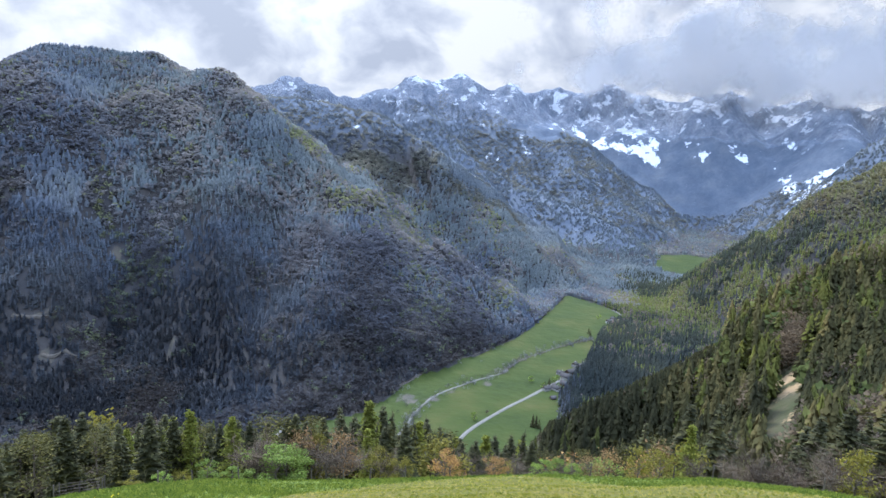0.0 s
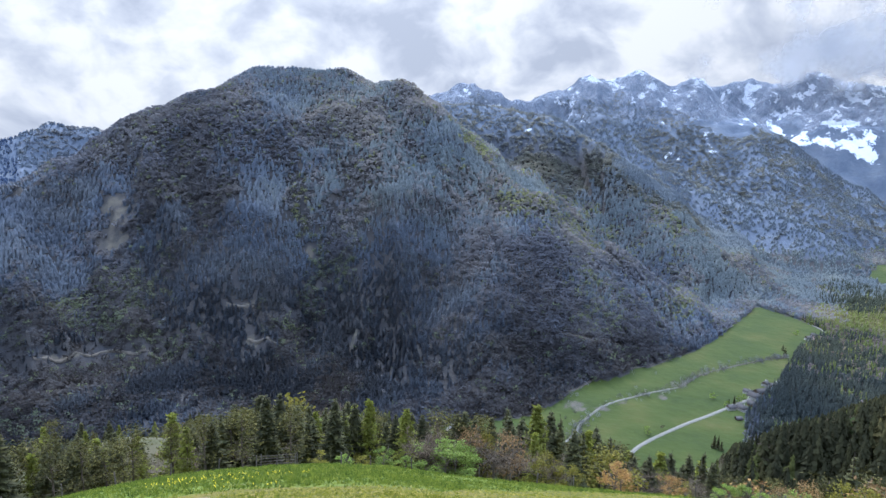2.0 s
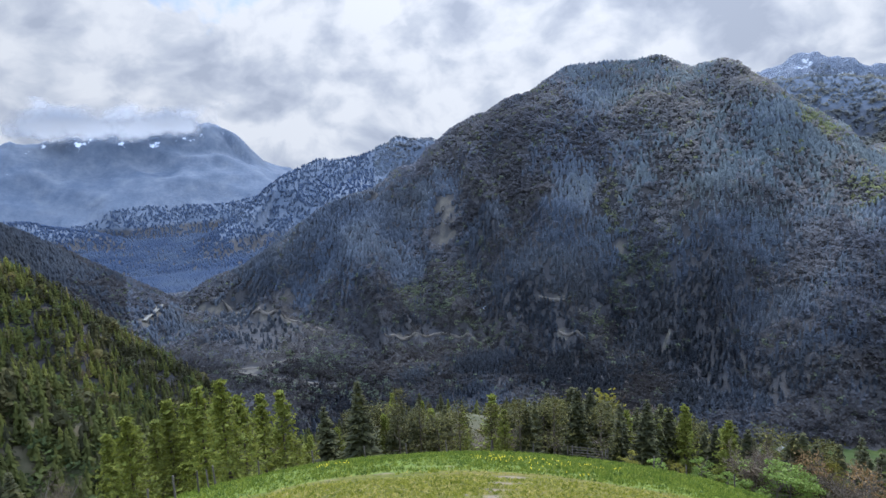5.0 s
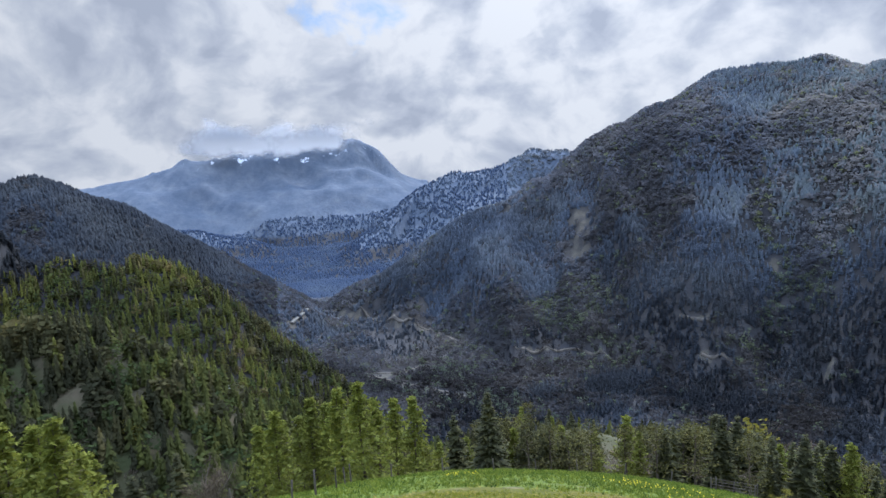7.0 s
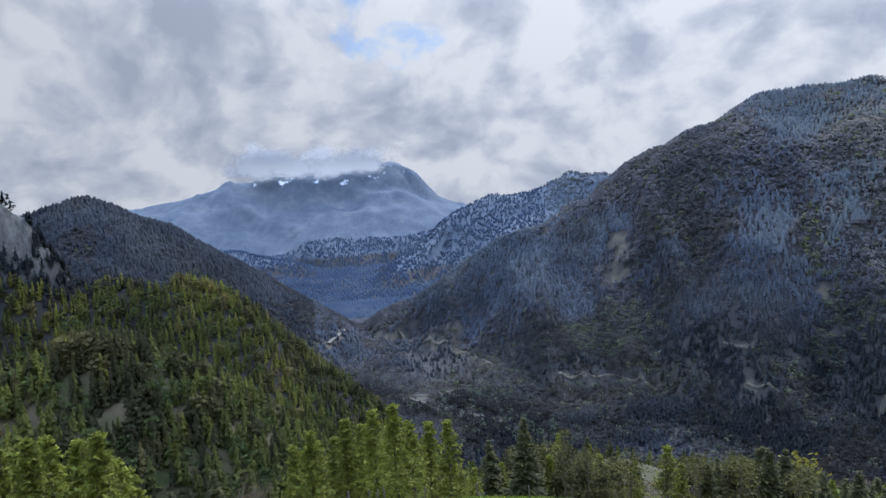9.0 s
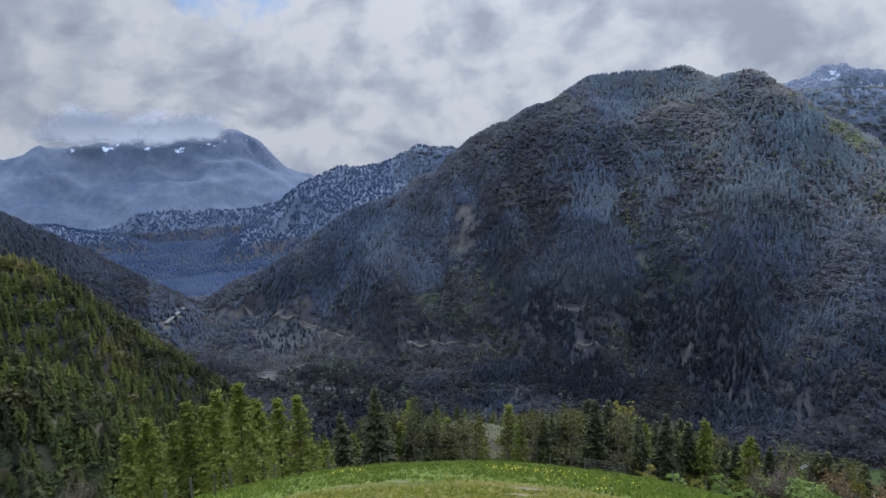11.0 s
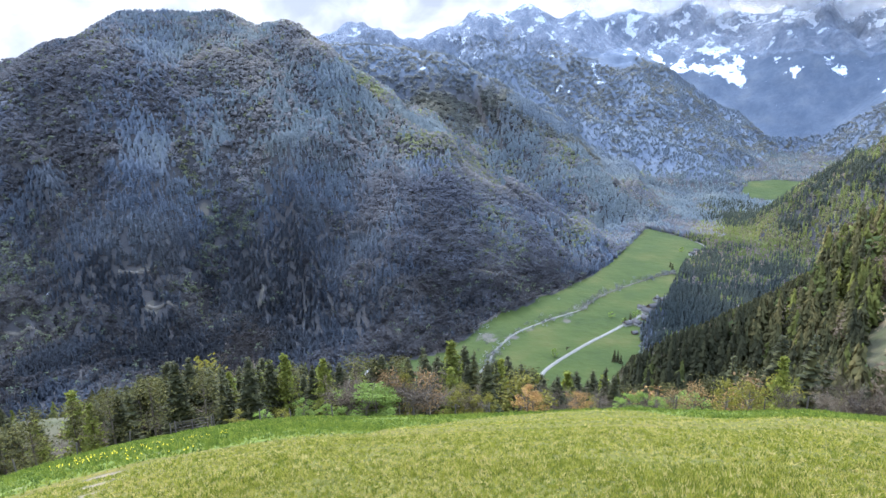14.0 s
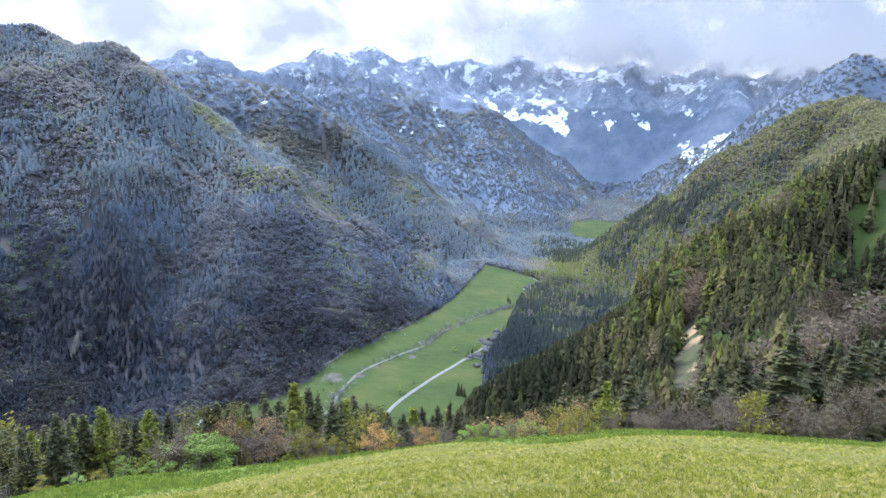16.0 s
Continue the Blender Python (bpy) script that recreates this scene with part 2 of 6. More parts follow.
# crest lines: name, fall per metre, roundness, points (bearing, height angle, distance)
RIDGES = [
    ("long_mountain", 0.69, 40, [(-71, -14.6, 1800), (-69.4, -14.3, 1780), (-66.9, -12.5, 1760), (-63.8, -10.4, 1750), (-58.8, -8.3, 1760), (-53.4, -4.8, 1790), (-47.6, -3.4, 1820), (-43, -0.1, 1850), (-39.4, 2.6, 1870), (-36.6, 3.9, 1880), (-34.1, 4.6, 1890), (-31.6, 6.2, 1900), (-29.2, 6.6, 1900), (-24.7, 6.5, 1890), (-22, 5.4, 1850), (-20, 5.4, 1810), (-18.6, 4.3, 1750), (-17.2, 2.2, 1670), (-14.4, -1.5, 1590), (-12, -2.7, 1560), (-8.5, -4.4, 1560), (-4.6, -6.4, 1560), (-1.5, -7.9, 1565), (1.1, -10.1, 1520), (3.0, -11.7, 1500), (4.6, -13.2, 1500), (6.0, -14.6, 1540)]),
    ("foot_rib", 0.62, 25, [(-13, -4, 1500), (-11.4, -13, 1180), (-10.4, -21.5, 960)]),
    ("lower_rib", 0.62, 25, [(-6, -7, 1500), (-5.2, -14.2, 1200), (-5.6, -20.6, 1020)]),
    ("last_rib", 0.62, 25, [(-0.5, -9.2, 1530), (0.2, -14.8, 1290), (-0.6, -19.2, 1120)]),
    ("middle_spur", 0.62, 30, [(-17, 3.6, 2500), (-11, 3.9, 2600), (-6.4, 3.0, 2500), (-2.8, 1.0, 2400), (-0.8, -0.2, 2330), (1, -2.3, 2260), (3.1, -4.0, 2200), (6.8, -7.6, 2190), (9.2, -10.4, 2160), (10.8, -12.2, 2130)]),
    ("upper_spur", 0.66, 25, [(-3, 4.4, 3500), (3.5, -1.2, 3050), (8.8, -3.3, 2850), (12, -4.1, 2750), (13.2, -4.8, 2700), (15.7, -5.7, 2600), (18.7, -8.1, 2480), (20.6, -9.6, 2400)]),
    ("snowy_ridge", 0.62, 15, [(-24, 3.0, 3500), (-18.7, 4.3, 3550), (-14.2, 5.2, 3600), (-10.5, 4.8, 3600), (-7.7, 4.5, 3600), (-5, 5.2, 3650), (-3.4, 5.8, 3700), (-1, 6.2, 3750), (1.4, 6.5, 3800), (3.5, 6.0, 3800), (5.5, 6.4, 3800), (7.9, 5.0, 3800), (11, 2.0, 3600), (14, -1.5, 3300)]),
    ("high_massif", 0.85, 10, [(6, 5.4, 4550), (10.6, 5.7, 4550), (15, 6.1, 4550), (20.2, 5.9, 4550), (24.8, 6.3, 4500), (28, 5.8, 4480), (31.1, 6.1, 4450), (33.8, 4.6, 4450), (35.5, 5.4, 4400), (38, 6.2, 4350), (42, 6.2, 4300), (47, 5.6, 4300), (55, 4.6, 4300)]),
    ("massif_buttress", 0.85, 10, [(31.1, 6.0, 4400), (33, 3.5, 4000), (35.4, 0.5, 3700), (34, -3, 3300)]),
    ("valley_side", 0.95, 30, [(20.6, -12.0, 1960), (26.1, -7.0, 1940), (33.2, -0.6, 1940), (37.7, 2.7, 1970), (40.7, 3.3, 1990), (42.6, 2.2, 1850), (45, 1.0, 1500), (50, 0.5, 1130), (60, 2, 1000)]),
    ("back_mountain", 1.1, 20, [(28.5, -4.0, 2900), (31, -1.4, 2900), (35.3, 2.8, 2900), (38, 4.8, 2900), (40.5, 6.6, 2900), (42.5, 6.0, 2900), (48, 5, 2900)]),
    ("near_spur", (0.98, 1.8), 15, [(9.5, -29.0, 420), (12.7, -24.6, 420), (18.5, -21.2, 410), (24.4, -18.9, 420), (29.7, -13.3, 460), (33.7, -8.2, 510), (39.1, -4.2, 570), (43.4, -1.2, 620), (50, 3, 640), (62, 6, 640)]),
    ("right_shoulder", 1.0, 8, [(40.5, -22.5, 175), (43, -18.5, 195), (47, -14.0, 220), (54, -9, 240), (65, -4, 260)]),
    ("saddle", 0.95, 12, [(42, -28.5, 100), (39.5, -24, 190), (37, -18.5, 330), (35, -9.8, 500)]),
    ("left_hill", (1.1, 1.6), 20, [(-65.4, -25.5, 775), (-66.0, -22.6, 780), (-67.5, -20.8, 780), (-69.4, -18.2, 780), (-71.3, -16.3, 785), (-73.3, -14.8, 790), (-76.6, -12.6, 795), (-78.7, -9.7, 800), (-80.8, -7.4, 810), (-82.6, -6.8, 820), (-84.4, -7.6, 830), (-88.5, -6.0, 850), (-93.4, -6.2, 880), (-104, -0.6, 950), (-116, 3.4, 950)]),
    ("left_slope", (1.0, 1.5), 15, [(-71.5, -28.5, 400), (-73.0, -26.6, 400), (-74.9, -23.9, 395), (-78.1, -20.4, 390), (-82.3, -15.6, 385), (-86, -13.0, 385), (-88.5, -11.9, 390), (-91.7, -12.0, 395), (-95.4, -13.0, 400), (-110, -10.0, 400)]),
    ("left_cliff", 2.2, 4, [(-93.0, -1.6, 880), (-93.8, -0.2, 880), (-95, 0.9, 885), (-99, 2.0, 890), (-108, 3, 900)]),
    ("dark_dome", 0.7, 40, [(-79, -9, 1700), (-82.3, -5.0, 1720), (-85.4, -1.3, 1750), (-89.7, 0.8, 1780), (-93.2, -0.4, 1800), (-100, -1, 1800)]),
    ("ridge_down_valley", 0.55, 30, [(-69.9, -13.6, 1720), (-68.2, -11.5, 2150), (-66.2, -9.3, 2500), (-62.3, -5.4, 2900), (-57.5, -1.8, 3200), (-54.8, -0.9, 3250), (-52.7, -0.9, 3250), (-47.5, 0.7, 3250), (-45, 0.8, 3220), (-42.8, 0.1, 3200), (-38, -1, 3200)]),
    ("far_mountain", 0.55, 20, [(-112, 0.5, 4500), (-100, 0.2, 4500), (-86.8, -0.2, 4500), (-83.9, 0.1, 4500), (-80.7, 1.0, 4500), (-78.3, 1.9, 4500), (-75.5, 1.7, 4500), (-73.1, 2.1, 4500), (-68.1, 2.6, 4500), (-64.6, 2.8, 4500), (-63, 2.1, 4480), (-61.2, 1.0, 4450), (-58.9, -0.2, 4400), (-57.5, -1.5, 4380), (-52, -3, 4300)]),
    ("foothill_far", 0.45, 40, [(-84, -3.8, 3500), (-78, -4.4, 3500), (-74, -5.6, 3350), (-71, -7.2, 3150), (-69, -8.8, 2900)]),
    ("valley_bend", 0.55, 30, [(-86, -5.5, 2250), (-80, -7.2, 2200), (-76.5, -9.0, 2150), (-73, -11.1, 2050), (-71.2, -12.6, 1950)]),
    ("tree_knoll", 0.95, 12, [(-52, -25.6, 215), (-44, -24.6, 225), (-36, -26.0, 215)]),
]
FLOOR = EYE - 400.0
RIDGES = [(n, k, w, np.array([bearing(*p) for p in pts])) for n, k, w, pts in RIDGES]


def gullies(x, y):
    """Ravines that run down towards the valley, 0 to 1."""
    a, r = np.arctan2(x, y), np.hypot(x, y)
    return np.clip(0.55 - 0.9 * fbm(a * 1900 + 0.15 * r, r * 0.30, 330, 3, 71, 0.5, True), 0, 1)


def crest(x, y, pts, k, w, carve=0.0):
    """The height of a mountain whose crest line runs through pts."""
    best, drop = np.full(x.shape, -1e9), np.zeros(x.shape)
    for (ax, ay, az), (bx, by, bz) in zip(pts[:-1], pts[1:]):
        dx, dy = bx - ax, by - ay
        t = np.clip(((x - ax) * dx + (y - ay) * dy) / (dx * dx + dy * dy), 0, 1)
        d = np.hypot(x - ax - t * dx, y - ay - t * dy)
        if isinstance(k, tuple):   # a gentler flank towards the overlook, a steeper one behind
            slope = np.where(np.hypot(x, y) > np.hypot(ax + t * dx, ay + t * dy), k[1], k[0])
        else:
            slope = k
        fall = slope * (np.sqrt(d * d + w * w) - w)
        here = az + t * (bz - az) - fall
        drop = np.where(here > best, fall, drop)
        best = np.maximum(best, here)
    return best - carve * gullies(x, y) * step(drop, 25, 170) if carve else best


def soft_max(a, b, s):
    h = np.clip(0.5 + 0.5 * (a - b) / s, 0, 1)
    return b + (a - b) * h + s * h * (1 - h)


def step(x, a, b):
    t = np.clip((x - a) / (b - a), 0, 1)
    return t * t * (3 - 2 * t)


CREST_AZ = [-180, -110, -90, -71, -60, -50, -44, -38, -33, -27, -21, -17, -14, -8, -3, 3, 9, 16, 21, 26, 33, 40, 46, 60, 110, 180]
CREST_EL = [8, -16, -28, -27.9, -27.5, -27.6, -27.8, -28.0, -28.3, -28.5, -29.0, -29.4, -29.7, -29.9, -29.7, -29.3, -28.6, -27.8, -27.0, -25.7, -24.5, -23.5, -22.3, -14, 4, 8]   # angle at which the meadow breaks off
CREST_R = [60, 60, 45, 46, 50, 53, 54, 56, 57, 57, 58, 58, 58, 57, 56, 55, 54, 54, 54, 54, 54, 55, 57, 60, 60, 60]


def home_hill(x, y):
    """The steep meadow on which the overlook stands, and the wooded slope below it."""
    r, az = np.hypot(x, y), np.degrees(np.arctan2(x, y))
    el, rc = np.interp(az, CREST_AZ, CREST_EL), np.interp(az, CREST_AZ, CREST_R)
    zc = rc * np.tan(np.radians(el)) + EYE
    fall = zc / rc
    near = fall * r
    low = np.clip(r - rc, 0, None)
    steep = np.where(el > -15, fall, -0.66)
    bend = 7.0
    past = np.sqrt(low * low + bend * bend) - bend
    z = fall * r + (steep - fall) * past
    # the slope eases further down
    ease = np.clip(r - 190, 0, None)
    return z + np.where(el > -15, 0, 0.05) * ease


def height(x, y):
    x, y = np.asarray(x, float), np.asarray(y, float)
    r = np.hypot(x, y)
    z = FLOOR + 45 * step(r, 1900, 2650) * step(x, 200, 500)
    rough = fbm(x, y, 420, 5, 3, 0.5, True)
    fine = fbm(x, y, 60, 4, 9)
    for name, k, w, pts in RIDGES:
        c = crest(x, y, pts, k, w, 125.0 if name in ("long_mountain", "middle_spur", "upper_spur", "valley_side", "ridge_down_valley", "snowy_ridge", "high_massif", "far_mountain") else 0.0)
        z = soft_max(c, z, 18 if r.max() > 300 else 8)
    home = home_hill(x, y)
    z = soft_max(home, z, 6.0)
    above = np.clip((z - FLOOR) / 250, 0, 1) * step(r, 300, 900)
    tall = np.clip((z - FLOOR - 300) / 400, 0, 1) * step(r, 2600, 3300)
    z = z + above * (rough * 26 - 8 + fine * 5) + tall * (fbm(x, y, 330, 6, 31, 0.55, True) * 85 - 22)
    z = z + step(r, 70, 160) * fine * 2.0 * (1 - step(r, 300, 900)) * np.clip((z - FLOOR) / 40, 0, 1)
    z = z + (1 - step(r, 60, 120)) * (fbm(x, y, 14, 1, 5) * 0.25) * step(r, 1.5, 6)
    z = z + fbm(x, y, 90, 3, 15) * 1.2 * step(r, 600, 800)
    return z


AZ = np.concatenate([np.arange(-116, 62, 0.34), np.arange(62, 244, 6.0)])
RAD = [0.0, 0.0, 0.6]
while RAD[-1] < 4930:
    r = RAD[-1]
    RAD.append(r + (0.18 + 0.028 * r if r < 300 else 8.6 + 0.0042 * (r - 300)))
RAD = np.array(RAD)
GA, GR = np.meshgrid(np.radians(AZ), RAD[1:], indexing="ij")
GX, GY = np.sin(GA) * GR, np.cos(GA) * GR
GZ = height(GX, GY)


def mesh_of(name, verts, faces):
    """A mesh from arrays of vertices and of triangles or quads."""
    me = bpy.data.meshes.new(name)
    verts, faces = np.asarray(verts, np.float32), np.asarray(faces, np.int32)
    n, k = faces.shape
    me.vertices.add(len(verts))
    me.vertices.foreach_set("co", verts.ravel())
    me.loops.add(n * k)
    me.loops.foreach_set("vertex_index", faces.ravel())
    me.polygons.add(n)
    me.polygons.foreach_set("loop_start", np.arange(0, n * k, k, dtype=np.int32))
    me.polygons.foreach_set("loop_total", np.full(n, k, np.int32))
    me.update(calc_edges=True)
    return me


def attribute(me, name, values):
    a = me.attributes.new(name, "FLOAT", "POINT")
    a.data.foreach_set("value", np.asarray(values, np.float32).ravel())


def inside(x, y, pts):
    """Which points lie in a polygon of the plan."""
    hit = np.zeros(x.shape, bool)
    for (ax, ay), (bx, by) in zip(pts, pts[1:] + pts[:1]):
        cut = ((ay > y) != (by > y)) & (x < (bx - ax) * (y - ay) / ((by - ay) or 1e-9) + ax)
        hit ^= cut
    return hit


def on_floor(az, el):
    return bearing(az, el, (EYE - FLOOR) / math.tan(radians(-el)))[:2]


LUSH_AZ = [-110, -70, -53.8, -48.4, -43.4, -38.1, -34.9, -27, -18.3, -14.9, -9.7, -4.2, -1, 4, 12, 19, 26, 33, 38, 60]
LUSH_R = [25.0, 25.4, 27.0, 26.3, 27.2, 26.4, 27.3, 24.7, 28.2, 27.5, 42.2, 48.7, 50.6, 54, 52, 44, 40, 42, 46, 50]
VALLEY = [on_floor(*p) for p in [(-7, -24.2), (-3.7, -22.6), (-2.9, -21.8), (0.6, -19.7), (3.9, -18.8), (8.2, -16.5), (9.8, -15.1), (12.3, -12.3), (15, -12.8), (17.7, -13.6), (15.7, -15.3), (14.8, -17.7), (12.5, -21.2), (12.6, -24), (10, -28), (-2, -30), (-16, -28), (-19, -26), (-13, -25.0)]]


def pasture(x, y, z):
    """Grassland: the fields keep to the level valley floor."""
    hit = inside(x, y, VALLEY) & (z < FLOOR + 7)
    for poly in PASTURES:
        hit |= inside(x, y, poly)
    return hit


def meet(az, el, start=20.0):
    """Where the line of sight at a bearing and height angle first meets the land."""
    r = start * np.power(4900 / start, np.linspace(0, 1, 1400))
    a = radians(az)
    gap = height(math.sin(a) * r, math.cos(a) * r) - (EYE + r * math.tan(radians(el)))
    k = int(np.argmax(gap >= 0))
    if gap[k] < 0:
        k = len(r) - 1
    return math.sin(a) * r[k], math.cos(a) * r[k], r[k]


FAR_GREEN = [bearing(a, 0, d)[:2] for a, d in [(19.6, 2330), (20.3, 2560), (22.0, 2640), (25.0, 2620), (25.2, 2480), (22.4, 2280)]]
KNOLL_GRASS = [meet(a, e, 150.0)[:2] for a, e in [(40.8, -6.4), (42.6, -3.6), (45, -2.5), (50, -1), (50, -9), (45, -10.4), (41.0, -10.6)]]
# scrub strip kept treeless so that the far meadow shows from the camera
SCRUB = [bearing(a, 0, d)[:2] for a, d in [(20.3, 2260), (20.5, 2420), (26, 2420), (26, 2330), (23.5, 2260)]]
PASTURES = [FAR_GREEN, KNOLL_GRASS]


# trodden and washed-out ground: bearing, height angle, reach in metres (across, along)
BARE_NEAR = [(-42.4, -32.6, 0.28), (-41.8, -32.0, 0.25), (-41.3, -31.4, 0.3), (-40.6, -30.9, 0.3), (-39.8, -30.4, 0.35), (-38.9, -29.9, 0.4), (-51.4, -29.0, 0.85), (-49.3, -28.7, 0.77), (-47.1, -28.8, 1.02), (-44.6, -28.9, 0.77), (-35.0, -29.3, 0.85), (-31.5, -29.6, 0.68), (-54.5, -29.0, 0.68), (-26, -29.9, 0.59), (-57.0, -28.9, 0.68)]
BARE_FAR = [(-41.4, -26.3, 2.2), (-40.9, -26.5, 1.8), (-23.8, -18.2, 8), (-23.2, -16.3, 6), (2.7, -13.0, 7), (2.5, -14.4, 8), (-33.2, -17.7, 9), (7.4, -11.1, 8), (1.1, -17.3, 8), (-31.3, -15.9, 8), (-33.6, -14.6, 8), (-43.8, -5.2, 26), (-43.2, -6.4, 24), (-43.6, -7.6, 24), (-44.3, -8.8, 22), (-43.4, -8.6, 18), (-27.9, -9.6, 8), (-27.7, -10.3, 7), (-23.6, -17.2, 8), (-23.4, -18.0, 8), (-9.6, -1.9, 12), (-8.8, -2.3, 10), (31.4, -17.9, 9), (32.1, -19.3, 8), (31.0, -16.8, 8), (-2.4, -22.9, 24), (0.3, -22.7, 11), (2.0, -21.9, 9), (5.5, -21.0, 10), (14.2, -23.2, 14), (-62, -18.9, 18), (-57, -16.8, 18)]
# forest tracks across the slopes
TRACK_SIGHTS = ([(-67.1, -12.8), (-63.9, -13.5), (-60.9, -14.2), (-58.0, -15.2), (-54.9, -16.6)],
    [(-58.8, -18.3), (-61.4, -18.8), (-64.2, -18.6), (-62.0, -19.5), (-58.5, -20.4), (-54.3, -21.5)],
    [(-50.1, -17.1), (-45.7, -17.5), (-41.4, -18.1), (-38.9, -18.0)],
    [(-35.2, -14.4), (-32.1, -14.3)], [(-33.4, -17.6), (-31.0, -17.9), (-29.0, -18.1)], [(2.8, -12.8), (2.6, -13.7), (2.4, -14.6)], [(6.6, -10.4), (7.4, -11.1), (7.9, -12.2)], [(-4.0, -16.6), (-1.0, -17.0), (1.2, -17.0)])
for _line in TRACK_SIGHTS:
    for (_a0, _e0), (_a1, _e1) in zip(_line[:-1], _line[1:]):
        _n = max(1, int(max(abs(_a1 - _a0), abs(_e1 - _e0)) / 0.7))
        BARE_FAR += [(_a0 + (_a1 - _a0) * q / _n, _e0 + (_e1 - _e0) * q / _n - 0.10, 13.0 if _a0 < -52 else 6.0) for q in range(_n)]
BARE_FAR += [(-70.9, -13.5, 16), (-70.4, -13.2, 16), (-69.9, -12.8, 16), (-69.4, -12.5, 16), (-70.1, -13.5, 14)]
BARE_SPOTS = [(x, y, max(w, 0.032 * r)) for w, (x, y, r) in ((w, meet(a, e, 4.0)) for a, e, w in BARE_NEAR)] + [(*meet(a, e, 100.0)[:2], w) for a, e, w in BARE_FAR]


# snow: runs of bearing, height angle, half width in metres
SNOW_RUNS = ([(11.4, 2.4, 45), (12.6, 1.9, 60), (13.8, 1.6, 60), (15.0, 1.9, 75), (16.2, 2.5, 75), (16.9, 3.1, 60), (17.1, 3.6, 40)],
    [(15.2, 1.6, 60), (16.4, 1.0, 60), (17.6, 1.3, 60), (18.6, 1.5, 50)], [(17.6, 0.8, 45), (18.6, 0.2, 50), (19.1, -0.5, 40)],
    [(16.2, 5.6, 55), (17.6, 5.2, 60), (19.0, 5.0, 55)], [(21.6, 5.4, 45), (22.6, 4.9, 50), (23.3, 4.5, 40)], [(25.6, 4.9, 40), (27.2, 4.5, 45), (28.4, 3.9, 45)],
    [(29.0, -0.9, 45), (29.8, -1.5, 55), (30.4, -2.1, 55), (31.0, -1.3, 55), (31.9, -0.2, 60), (32.8, 0.5, 55), (33.4, 1.2, 40)],
    [(12.2, 3.4, 45), (13.2, 3.3, 45)], [(3.6, -0.1, 18), (4.6, -0.4, 18), (5.3, -0.6, 16)], [(7.0, 1.7, 16), (7.3, 0.9, 18), (7.7, 0.3, 15)], [(25.0, 1.2, 35), (25.8, 0.8, 30)], [(22.3, 1.6, 30), (22.8, 1.0, 30)], [(28.6, 2.3, 30), (29.4, 1.8, 30)],
    [(-5.6, 4.6, 18), (-5.0, 4.1, 18), (-4.2, 4.3, 16)], [(-13.8, 5.2, 18), (-12.6, 4.9, 16)], [(-1.0, 5.6, 20), (0.6, 5.2, 20), (1.6, 4.8, 18)], [(4.4, 5.4, 20), (5.4, 4.6, 20), (6.2, 4.0, 18)], [(-8.2, 2.6, 15), (-8.0, 1.8, 15)],
    [(-24.6, 3.6, 16), (-24.3, 3.3, 16)], [(33.6, 4.0, 35), (35.2, 4.4, 45), (36.4, 4.6, 45)])
SNOWFIELDS = []
for _run in SNOW_RUNS:
    for (_a0, _e0, _w0), (_a1, _e1, _w1) in zip(_run[:-1], _run[1:]):
        for _q in (0.0, 0.5):
            SNOWFIELDS.append((*meet(_a0 + (_a1 - _a0) * _q, _e0 + (_e1 - _e0) * _q, 1500.0)[:2], _w0 + (_w1 - _w0) * _q))
    SNOWFIELDS.append((*meet(_run[-1][0], _run[-1][1], 1500.0)[:2], _run[-1][2]))


def bareness(x, y):
    best = np.zeros(x.shape)
    for bx, by, w in BARE_SPOTS:
        best = np.maximum(best, 1.1 * np.exp(-((x - bx) ** 2 + (y - by) ** 2) / (1.4 * w * w)))
    return best * (0.75 + 0.9 * fbm(x, y, 14, 4, 23))


def cliff_face(az, r):
    """The bare limestone wall of the cliff."""
    return 1.2 * np.exp(-(((az + 94.6) / 2.4) ** 2 + ((r - 868) / 26) ** 2))


